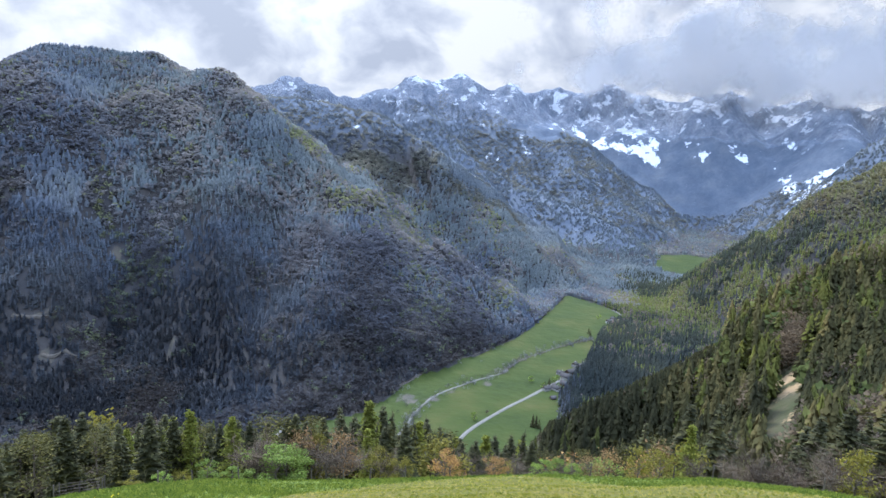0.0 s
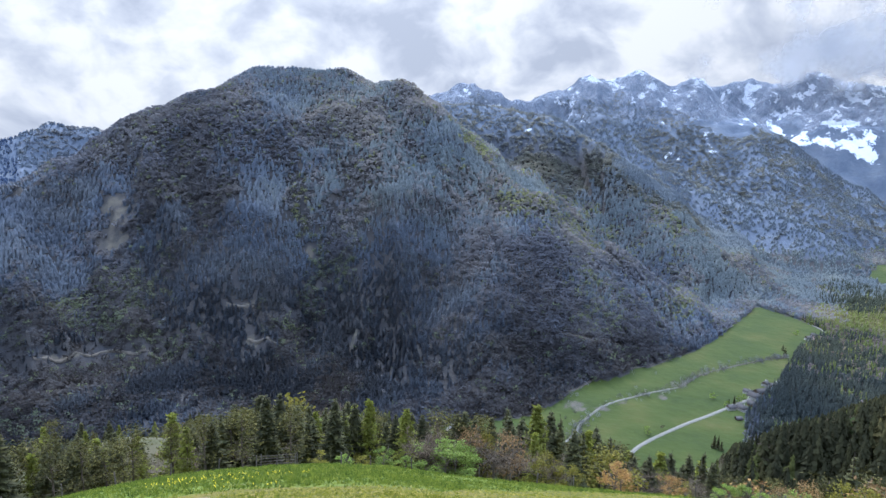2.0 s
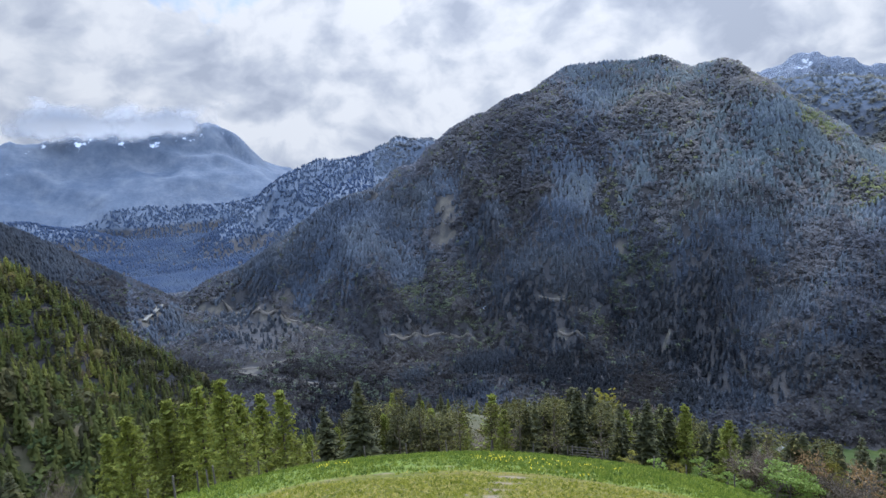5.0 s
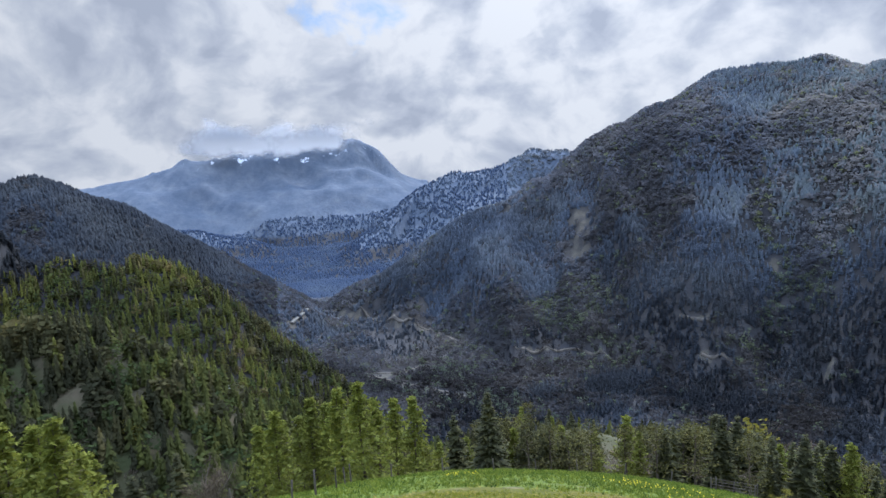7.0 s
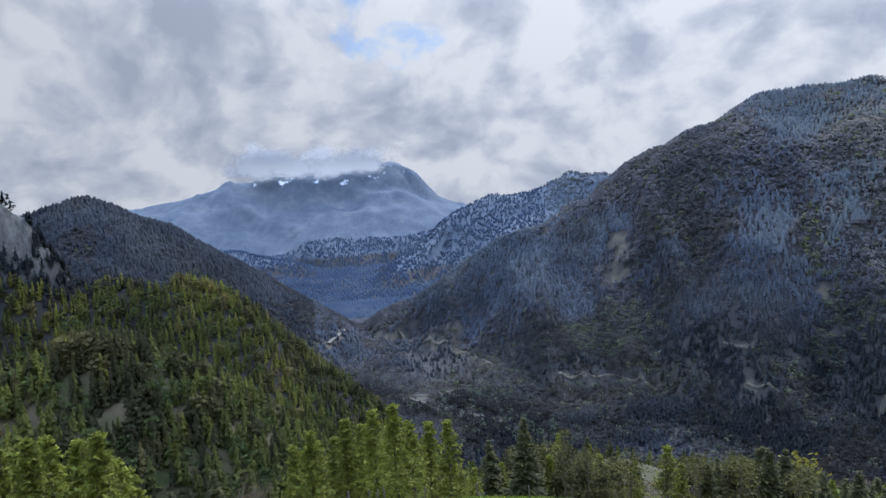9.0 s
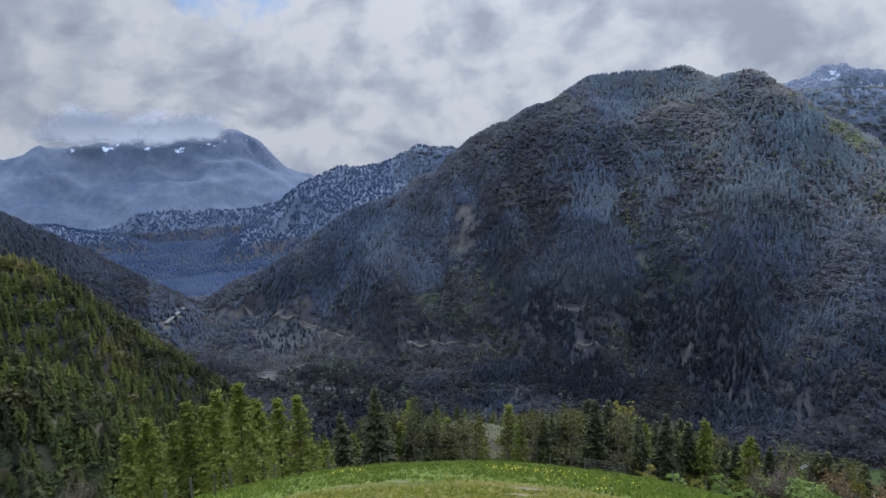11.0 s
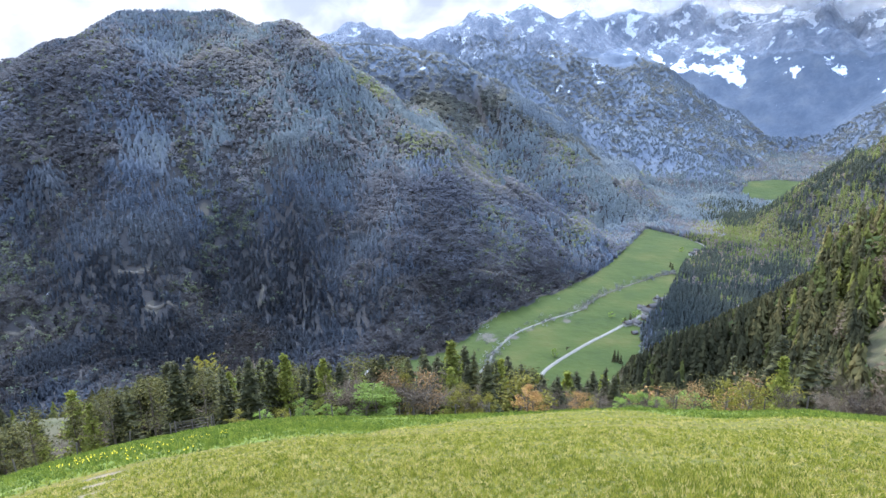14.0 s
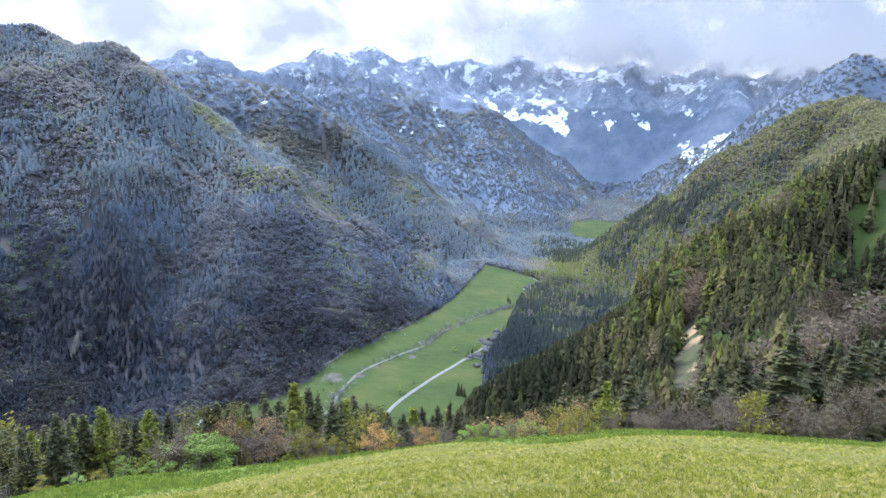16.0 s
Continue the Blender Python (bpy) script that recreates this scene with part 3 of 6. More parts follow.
def build_ground():
    na, nr = GA.shape
    verts = np.stack([GX, GY, GZ], -1).reshape(-1, 3)
    i, j = np.meshgrid(np.arange(na), np.arange(nr - 1), indexing="ij")
    a, b = i * nr + j, ((i + 1) % na) * nr + j
    quads = np.stack([a, a + 1, b + 1, b], -1).reshape(-1, 4)
    me = mesh_of("ground", verts, quads)
    x, y, z = verts.T
    r = np.hypot(x, y)
    az = np.degrees(np.arctan2(x, y))
    rim = np.interp(az, CREST_AZ, CREST_R)
    attribute(me, "field", pasture(x, y, z) * 1.0)
    attribute(me, "meadow", 1 - step(r, rim + 6, rim + 26))
    attribute(me, "lush", step(r, np.interp(az, LUSH_AZ, LUSH_R) - 1.5, np.interp(az, LUSH_AZ, LUSH_R) + 1.5))
    wild = fbm(x, y, 300, 6, 61, 0.6, True)
    streak = fbm(x, y, 120, 5, 63, 0.6, True)
    far = step(r, 2850, 3300)
    # distant slopes that take the painted haze colour
    attribute(me, "hazed_slopes", step(r, 2100, 2600) * step(z, FLOOR + 25, FLOOR + 90))
    attribute(me, "close", 1 - step(r, 640, 760))
    attribute(me, "cliff", cliff_face(az, r))
    behind = step(az, 32, 34) * (1 - step(r, 3100, 3500))   # the wooded mountain beside the massif
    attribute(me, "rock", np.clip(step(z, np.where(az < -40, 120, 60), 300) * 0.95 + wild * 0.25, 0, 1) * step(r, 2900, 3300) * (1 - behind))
    right = step(az, -22, -8)
    cold = far * (0.22 * step(z, 20, 200) * right + 0.13 * step(z, 220, 420) + 0.10 * streak * right) + (0.34 * step(z, 20, 190) + 0.12 * streak) * (az < -55) * step(r, 3800, 4000)
    for sx, sy, w in SNOWFIELDS:
        cold = np.maximum(cold, 0.58 * np.exp(-((x - sx) ** 2 + (y - sy) ** 2) / (2.0 * w * w)))
    attribute(me, "snow", np.clip(cold, 0, 1) * step(r, 1700, 1800) * (1 - behind))
    attribute(me, "bare", bareness(x, y))
    me.materials.append(MAT["ground"])
    for p in me.polygons:
        p.use_smooth = True
    return tagged(new("ground", me), "steep spring meadow, wooded slopes and valley floor", "ground", kind="structure")


build_ground()

# ---- woods ----
def forest_material(name, stops, rough=0.95, glow=0.0, mottled=True, canopy=0.0):
    m, add, p = material(name, rough)
    tone = add("ShaderNodeAttribute", attribute_name="tone").outputs["Fac"]
    col = ramp_of(add, tone, stops)
    if mottled:
        g = grain(add, 0.25, 3)
        col = mixed(add, g, col, mixed(add, 1.0, col, (0.68, 0.68, 0.68), "MULTIPLY"))
        # stands that are darker or paler as a whole
        stand_tone = ramp_of(add, grain(add, 0.0055, 5, 0.55), [(0.36, (0.76, 0.79, 0.84)), (0.5, (0.95, 0.95, 0.95)), (0.64, (1.2, 1.14, 1.04))])
        col = mixed(add, 1.0, col, stand_tone, "MULTIPLY")
    feed(p, "Base Color", col)
    p.inputs["Specular IOR Level"].default_value = 0.05
    if canopy:
        lie_of = add("ShaderNodeAttribute", attribute_name="slope").outputs["Vector"]
        own = add("ShaderNodeVectorMath", {0: add("ShaderNodeNewGeometry").outputs["Normal"], "Scale": 1 - canopy}, operation="SCALE").outputs[0]
        both_ = add("ShaderNodeVectorMath", {0: lie_of, 1: (canopy,) * 3, 2: own}, operation="MULTIPLY_ADD").outputs[0]
        feed(p, "Normal", add("ShaderNodeVectorMath", {0: both_}, operation="NORMALIZE").outputs[0])
    if glow:
        out = [n for n in m.node_tree.nodes if n.type == "OUTPUT_MATERIAL"][0]
        tr = add("ShaderNodeBsdfTranslucent", {0: col})
        mix = add("ShaderNodeMixShader", {0: glow, 1: p.outputs[0], 2: tr.outputs[0]})
        m.node_tree.links.new(mix.outputs[0], out.inputs[0])
    return m


# blue of distance haze painted into the fir colour; its dark end stands for shade
MAT["hazed_firs"] = forest_material("hazed_firs", [(0, (0.034, 0.037, 0.042)), (0.3, (0.078, 0.088, 0.104)), (0.75, (0.165, 0.194, 0.238)), (1, (0.205, 0.234, 0.238))], glow=0.5, canopy=0.88)
MAT["side_firs"] = forest_material("side_firs", [(0, (0.040, 0.050, 0.050)), (0.5, (0.058, 0.068, 0.062)), (1, (0.086, 0.096, 0.068))], glow=0.4, canopy=0.35)
# beech colour runs from painted shade to painted blue haze
MAT["hazed_bare_beeches"] = forest_material("hazed_bare_beeches", [(0, (0.037, 0.035, 0.036)), (0.3, (0.092, 0.090, 0.095)), (0.75, (0.196, 0.204, 0.234)), (1, (0.255, 0.248, 0.245))], glow=0.5, canopy=0.93)
MAT["spring_leaves"] = forest_material("spring_leaves", [(0, (0.075, 0.095, 0.036)), (0.5, (0.110, 0.129, 0.040)), (0.85, (0.154, 0.158, 0.046)), (1, (0.185, 0.146, 0.056))], glow=0.4, canopy=0.3)
MAT["slope_leaves"] = forest_material("slope_leaves", [(0, (0.100, 0.118, 0.080)), (0.6, (0.190, 0.215, 0.130)), (1, (0.285, 0.305, 0.150))], glow=0.5, canopy=0.7)
MAT["side_larches"] = forest_material("side_larches", [(0, (0.098, 0.118, 0.052)), (0.6, (0.148, 0.174, 0.058)), (1, (0.215, 0.235, 0.070))], glow=0.4, canopy=0.35)
MAT["side_beeches"] = forest_material("side_beeches", [(0, (0.144, 0.131, 0.138)), (0.5, (0.188, 0.156, 0.147)), (0.85, (0.231, 0.181, 0.15)), (1, (0.225, 0.206, 0.106))], glow=0.4, canopy=0.5)
# next three: the blue-grey of distance haze, painted into the foliage
MAT["haze_blue_firs"] = forest_material("haze_blue_firs", [(0, (0.145, 0.182, 0.235)), (0.6, (0.172, 0.208, 0.256)), (1, (0.198, 0.226, 0.245))], glow=0.5, canopy=0.92)
MAT["hazed_upland_leaves"] = forest_material("hazed_upland_leaves", [(0, (0.155, 0.178, 0.208)), (0.6, (0.186, 0.200, 0.216)), (1, (0.228, 0.230, 0.198))], glow=0.5, canopy=0.92)
MAT["hazed_far_firs"] = forest_material("hazed_far_firs", [(0, (0.085, 0.118, 0.19)), (0.6, (0.1, 0.134, 0.205)), (1, (0.12, 0.152, 0.205))], glow=0.5, canopy=0.6)
MAT["near_firs"] = forest_material("near_firs", [(0, (0.050, 0.049, 0.025)), (0.45, (0.080, 0.076, 0.033)), (0.85, (0.124, 0.108, 0.043)), (1, (0.172, 0.143, 0.056))], glow=0.3, canopy=0.25)
MAT["near_larches"] = forest_material("near_larches", [(0, (0.100, 0.105, 0.033)), (0.6, (0.146, 0.152, 0.039)), (1, (0.205, 0.202, 0.047))], glow=0.4, canopy=0.25)
MAT["near_bare"] = forest_material("near_bare", [(0, (0.115, 0.090, 0.062)), (0.6, (0.165, 0.124, 0.080)), (1, (0.215, 0.158, 0.096))], glow=0.4, canopy=0.3)

_rng = np.random.default_rng(11)
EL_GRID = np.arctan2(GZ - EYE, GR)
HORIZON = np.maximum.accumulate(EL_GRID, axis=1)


def seen_from_camera(x, y, z, tall):
    """Places within the camera's sight; slopes hidden from it stay bare ground."""
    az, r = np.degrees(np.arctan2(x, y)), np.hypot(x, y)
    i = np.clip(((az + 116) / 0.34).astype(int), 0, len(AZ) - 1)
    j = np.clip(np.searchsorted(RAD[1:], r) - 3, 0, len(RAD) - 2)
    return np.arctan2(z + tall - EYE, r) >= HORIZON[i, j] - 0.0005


def fir_shape(rings, sides, rng):
    """A fir of a few ragged skirts, one unit high."""
    verts, tris = [], []
    for k, (rad, z) in enumerate(rings):
        for s in range(sides):
            a = 2 * math.pi * (s + 0.5 * (k % 2)) / sides
            q = rad * (1 if s % 2 else 0.72) * rng.uniform(0.85, 1.15)
            verts.append((q * math.cos(a), q * math.sin(a), z + rng.uniform(-0.02, 0.02)))
    verts.append((0, 0, 1))
    for k in range(len(rings) - 1):
        for s in range(sides):
            a, b = k * sides + s, k * sides + (s + 1) % sides
            tris += [(a, b, b + sides), (a, b + sides, a + sides)]
    top = (len(rings) - 1) * sides
    tris += [(top + s, top + (s + 1) % sides, len(verts) - 1) for s in range(sides)]
    return np.array(verts), np.array(tris)


def tuft_shape(rng, n, droop=0.0, wide=0.36, leaf=0.085):
    """A crown of many small separate clumps, one unit high."""
    verts, tris = [], []
    for _ in range(n):
        d = rng.normal(size=3)
        d /= np.linalg.norm(d)
        q = rng.uniform(0.45, 1.0) ** 0.5
        c = np.array([d[0] * wide * q, d[1] * wide * q, 0.60 + d[2] * 0.38 * q])
        u = rng.normal(size=3)
        u /= np.linalg.norm(u)
        w = np.cross(u, rng.normal(size=3))
        w /= np.linalg.norm(w)
        s = leaf * rng.uniform(0.6, 1.4)
        b = len(verts)
        verts += [c - u * s, c + w * s * 0.8, c + u * s, c - w * s * 0.8]
        tris += [(b, b + 1, b + 2), (b, b + 2, b + 3)]
    b = len(verts)
    verts += [(0.012, 0, 0), (-0.012, 0.01, 0), (0, -0.012, 0), (0, 0, 0.75)]
    tris += [(b, b + 1, b + 3), (b + 1, b + 2, b + 3), (b + 2, b, b + 3)]
    return np.array(verts), np.array(tris)


DX, DY = np.gradient(GX), np.gradient(GY)
DZ = np.gradient(GZ)
NORMALS = np.cross(np.stack([DX[1], DY[1], DZ[1]], -1), np.stack([DX[0], DY[0], DZ[0]], -1))
NORMALS *= np.sign(NORMALS[..., 2:]) / (np.linalg.norm(NORMALS, axis=-1, keepdims=True) + 1e-9)


def wood(name, label, shapes, x, y, z, tall, wide, mat, rng, tone=None):
    """One sheet of forest out of many trees of a few shapes."""
    pick = rng.integers(0, len(shapes), len(x))
    allv, allt, tones, lies, base = [], [], [], [], 0
    ni = np.clip(((np.degrees(np.arctan2(x, y)) + 116) / 0.34).astype(int), 0, len(AZ) - 1)
    nj = np.clip(np.searchsorted(RAD[1:], np.hypot(x, y)), 0, len(RAD) - 2)
    upward = NORMALS[ni, nj]
    tone = rng.random(len(x)) if tone is None else tone
    turn = rng.uniform(0, 2 * math.pi, len(x))
    for k, (sv, st) in enumerate(shapes):
        m = pick == k
        n = int(m.sum())
        if not n:
            continue
        c, s = np.cos(turn[m])[:, None], np.sin(turn[m])[:, None]
        h, w = tall[m][:, None], wide[m][:, None]
        px = (sv[None, :, 0] * c - sv[None, :, 1] * s) * w + x[m][:, None]
        py = (sv[None, :, 0] * s + sv[None, :, 1] * c) * w + y[m][:, None]
        pz = sv[None, :, 2] * h + z[m][:, None] - 0.4
        allv.append(np.stack([px, py, pz], -1).reshape(-1, 3))
        allt.append((st[None] + (np.arange(n) * len(sv))[:, None, None] + base).reshape(-1, 3))
        tones.append(np.repeat(tone[m], len(sv)))
        lies.append(np.repeat(upward[m], len(sv), axis=0))
        base += n * len(sv)
    if not allv:
        return None
    me = mesh_of(name, np.concatenate(allv), np.concatenate(allt))
    attribute(me, "tone", np.concatenate(tones))
    me.attributes.new("slope", "FLOAT_VECTOR", "POINT").data.foreach_set("vector", np.concatenate(lies).astype(np.float32).ravel())
    me.materials.append(mat)
    me.polygons.foreach_set("use_smooth", [True] * len(me.polygons))
    return tagged(new(name, me), label, "forest", kind="stuff")


def spread(n, az0, az1, r0, r1, rng):
    az, r = np.radians(rng.uniform(az0, az1, n)), np.sqrt(rng.uniform(r0 * r0, r1 * r1, n))
    return np.sin(az) * r, np.cos(az) * r


def wooded(x, y, z):
    """Away from pastures and bare ground; single trees stand in the knoll's grass."""
    ok = (bareness(x, y) < 0.35) & (cliff_face(np.degrees(np.arctan2(x, y)), np.hypot(x, y)) < 0.85)
    for poly in (SCRUB,):
        ok &= ~inside(x, y, poly)
    ok &= ~pasture(x, y, z) | (inside(x, y, KNOLL_GRASS) & (value_noise(x / 9, y / 9, 5) > 0.45))
    return ok


def spire_shape(rng, n, wide=0.17, low=0.04, fine=1.0):
    """A spruce of many drooping sprays round a slender core, one unit high."""
    verts, tris = fir_shape([(wide * 0.62, low), (wide * 0.36, 0.5)], 5, rng)
    verts, tris = [tuple(v) for v in verts], [tuple(t) for t in tris]
    for k in range(n):
        u = low + (0.97 - low) * ((k + rng.random()) / n) ** 1.15
        a, q = rng.uniform(0, 2 * math.pi), wide * (1 - u) ** 0.7 * rng.uniform(0.75, 1.3) + 0.012
        c, s, w = math.cos(a), math.sin(a), (0.030 + 0.35 * q) * fine
        b = len(verts)
        verts += [(c * q * 0.2, s * q * 0.2, u + 0.045), (c * q * 0.7 - s * w, s * q * 0.7 + c * w, u - 0.02), (c * q, s * q, u - 0.055), (c * q * 0.7 + s * w, s * q * 0.7 - c * w, u - 0.02)]
        tris += [(b, b + 1, b + 2), (b, b + 2, b + 3)]
    return np.array(verts), np.array(tris)


FIR_FAR = [spire_shape(_rng, 7, 0.19, fine=1.3) for _ in range(5)]
FIR_DOT = [fir_shape([(0.19, 0.0), (0.14, 0.45)], 5, _rng) for _ in range(5)]
CROWN_DOT = [tuft_shape(_rng, 10, wide=0.28, leaf=0.155) for _ in range(9)]
FIR_MID = [spire_shape(_rng, 72, 0.185, fine=0.6) for _ in range(6)]
PINE_MID = [tuft_shape(_rng, 80, wide=0.22, leaf=0.07) for _ in range(6)]
FIR_BACK = [spire_shape(_rng, 15, 0.19, fine=0.85) for _ in range(6)]
FUZZ_FAR = [tuft_shape(_rng, 18, wide=0.34, leaf=0.115) for _ in range(8)]
TUFT_MID = [tuft_shape(_rng, 52, leaf=0.085) for _ in range(6)]
LARCH_MID = [spire_shape(_rng, 64, 0.20, 0.10, 0.5) for _ in range(5)]
TWIG_MID = [tuft_shape(_rng, 150, wide=0.32, leaf=0.030) for _ in range(5)]


def patches(x, y, rng, size=140, seed=91, each=0.13):
    """Tones that change from stand to stand more than from tree to tree."""
    return np.clip(0.42 + 0.85 * fbm(x, y, size, 4, seed) + each * rng.normal(size=len(x)), 0, 1)


# stands that differ from their surroundings: bearing, height angle, reach across and down, more conifers, more young leaf
STANDS = [(-48, -8, 12, 8, 0.35, 0), (-46, -6.5, 4.5, 3.2, 0.8, 0), (-52, -9, 4, 4, 0.6, 0), (-38.5, -10, 3.2, 4, 0.8, 0), (-30, -3, 3, 2.2, 0.5, 0), (-33, -8, 1.8, 4, 0.6, 0), (-33.3, -18.5, 1.8, 3.2, 1.2, 0),
    (-25.5, -15, 2.2, 3, 0.6, 0.1), (-21.5, -12, 2, 4, 0.35, 0.1), (-17, -18, 4, 3, 0.3, 0), (-60, -9.5, 5, 2, 0.6, 0), (-47, -20, 5, 3, 0.5, 0),
    (-28.6, -7.5, 0.9, 3.4, -0.5, 0.7), (-27.4, -10.5, 0.8, 2.4, -0.4, 0.8), (-24.2, -13.0, 1.2, 2.2, -0.2, 0.7), (-23.6, -16.5, 0.9, 2.6, -0.3, 0.7), (-40.6, -9.3, 1.2, 0.9, -0.5, 0.8), (-19.5, -9, 0.9, 3.0, -0.2, 0.3),
    (-44, -8, 1.6, 2.6, -1.2, -0.2), (-15, -6, 4.5, 5, -0.6, -0.1), (-8, -11, 6, 4, -0.6, -0.1), (0, -14, 6, 4, -0.45, 0), (-40, -17.5, 6, 2.2, -0.5, 0.25), (-57, -16.5, 7, 3.4, -0.4, 0.1), (-30.5, -16.5, 2.4, 1.4, -0.6, 0.3), (-26, 2, 7, 3, -0.15, 0), (7, -13.5, 2, 1.4, -0.3, 0.6),
    (-14, 0, 2, 2.2, -0.2, 0.5), (5, -7, 1.4, 4, -0.3, 0.4), (0.5, -1.2, 1.2, 1.4, 0.8, 0), (12.4, -5.0, 1.4, 1.2, 0.9, 0), (16.5, -8.0, 2.2, 1.2, 0.7, 0), (9, -12.2, 1.6, 1.4, 0.8, 0)]


def stands(az, el):
    dark, leaf = np.zeros(az.shape), np.zeros(az.shape)
    for a, e, wa, we, c, g in STANDS:
        near_ = np.exp(-((az - a) / wa) ** 2 - ((el - e) / we) ** 2)
        dark, leaf = dark + c * near_, leaf + g * near_
    return dark, leaf


def plant_far():
    rng = np.random.default_rng(5)
    x, y = spread(185000, -100, 49, 830, 2300, rng)
    x2, y2 = spread(72000, -95, 49, 2300, 3700, rng)
    x, y = np.concatenate([x, x2]), np.concatenate([y, y2])
    z = height(x, y)
    r = np.hypot(x, y)
    az = np.degrees(np.arctan2(x, y))
    kind = 1.2 * fbm(x, y, 330, 4, 41) + 0.9 * fbm(x, y, 70, 3, 44)
    line = 250 - 120 * step(az, 3, 11) * (r > 2800) - 60 * (az < -50) + 400 * (az > 32) * (r < 3200)
    ok = (z < line + 120 * fbm(x, y, 150, 3, 8)) & wooded(x, y, z) & seen_from_camera(x, y, z, 14)
    x, y, z, r, kind, az = x[ok], y[ok], z[ok], r[ok], kind[ok], az[ok]
    el = np.degrees(np.arctan2(z - EYE, r))
    dark, young = stands(az, el)
    felled = np.exp(-((az + 61) / 6.5) ** 2 - ((el + 15.6) / 3.6) ** 2) + np.exp(-((az + 47) / 8) ** 2 - ((el + 17.6) / 1.2) ** 2)
    side = step(az, 11, 16) * (r < 1750) + step(az, 14.5, 20.5) * (r >= 1750) * (1 - step(r + 160 * fbm(x, y, 90, 3, 88), 2000, 2300))
    conifer = 0.36 + 1.5 * kind + 0.20 * step(z, 60, 220) + 0.25 * side + 0.6 * step(-az, 74, 78) + 0.8 * step(-az, 74, 78) * (r > 1400) + 0.9 * (az < -50) * (r > 1950) + 0.3 * step(az, 12, 18) * (r > 2800) - 0.9 * side * step(el, -4, 0.5) + dark
    keep = rng.random(len(x)) > 0.9 * np.clip(felled, 0, 1) * (r < 1850)
    x, y, z, r, kind, az, el, conifer, young, side = (q[keep] for q in (x, y, z, r, kind, az, el, conifer, young, side))
    fir = rng.random(len(x)) < conifer
    green = ~fir & (rng.random(len(x)) < 0.08 + young + 0.48 * side * (1 - step(el, -6, -2)) + 0.40 * (1 - side) * step(fbm(x, y, 190, 4, 77), 0.12, 0.4))
    bare = ~fir & ~green
    n = len(x)
    low = r < 1400
    tall = rng.uniform(9, 18, n) * np.where(z > 120, 0.8, 1) * np.where(low, 1.1, 1)
    # tone painted lighter for haze with distance and rightwards, darker for shade low down
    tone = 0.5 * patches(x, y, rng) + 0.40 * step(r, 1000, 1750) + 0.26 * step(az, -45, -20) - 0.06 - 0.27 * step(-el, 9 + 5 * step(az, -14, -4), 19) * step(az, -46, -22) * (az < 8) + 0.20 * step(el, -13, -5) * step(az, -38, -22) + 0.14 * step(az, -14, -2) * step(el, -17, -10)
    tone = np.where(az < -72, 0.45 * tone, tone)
    beside = side > rng.uniform(0.15, 0.85, n)
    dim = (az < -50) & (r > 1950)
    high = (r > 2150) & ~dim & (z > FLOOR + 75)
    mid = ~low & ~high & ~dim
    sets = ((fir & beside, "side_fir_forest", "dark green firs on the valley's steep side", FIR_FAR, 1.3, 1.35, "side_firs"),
            (fir & low & ~beside, "foot_fir_forest", "dark blue-green fir forest at the mountain's foot, shade painted into its colour", FIR_FAR, 0.95, 1.5, "hazed_firs"),
            (fir & mid & ~beside, "conifer_forest", "dark blue-green fir forest on the mountainsides, haze painted into its colour", FIR_DOT, 0.95, 1.8, "hazed_firs"),
            (bare & low & ~beside, "beech_forest", "leafless grey-brown beech forest at the mountain's foot, darkened in colour as shade", FUZZ_FAR, 0.92, 1.0, "hazed_bare_beeches"),
            (bare & mid & ~beside, "upper_beech_forest", "leafless grey-brown beech forest on the mountainside, blued in colour for haze", CROWN_DOT, 0.85, 1.25, "hazed_bare_beeches"),
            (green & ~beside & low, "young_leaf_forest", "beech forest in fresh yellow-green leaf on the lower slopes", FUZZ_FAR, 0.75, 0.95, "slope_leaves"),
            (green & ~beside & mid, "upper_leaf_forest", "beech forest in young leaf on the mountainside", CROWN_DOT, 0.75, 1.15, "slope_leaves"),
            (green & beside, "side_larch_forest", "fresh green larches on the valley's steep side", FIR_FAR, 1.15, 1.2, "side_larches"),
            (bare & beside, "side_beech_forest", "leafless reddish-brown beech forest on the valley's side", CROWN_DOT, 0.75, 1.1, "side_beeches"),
            (dim, "valley_fir_forest", "fir forest far down the valley, painted blue for haze", FIR_DOT, 0.95, 2.0, "hazed_far_firs"),
            (fir & high, "upland_fir_forest", "fir forest high up the valley, blue-grey from painted haze", FIR_DOT, 0.9, 2.1, "haze_blue_firs"),
            (~fir & high, "upland_beech_forest", "leafless beech forest high up the valley, pale grey from painted haze", CROWN_DOT, 0.72, 1.9, "hazed_upland_leaves"))
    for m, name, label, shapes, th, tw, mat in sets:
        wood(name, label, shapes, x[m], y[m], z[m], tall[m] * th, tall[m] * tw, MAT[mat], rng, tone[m])


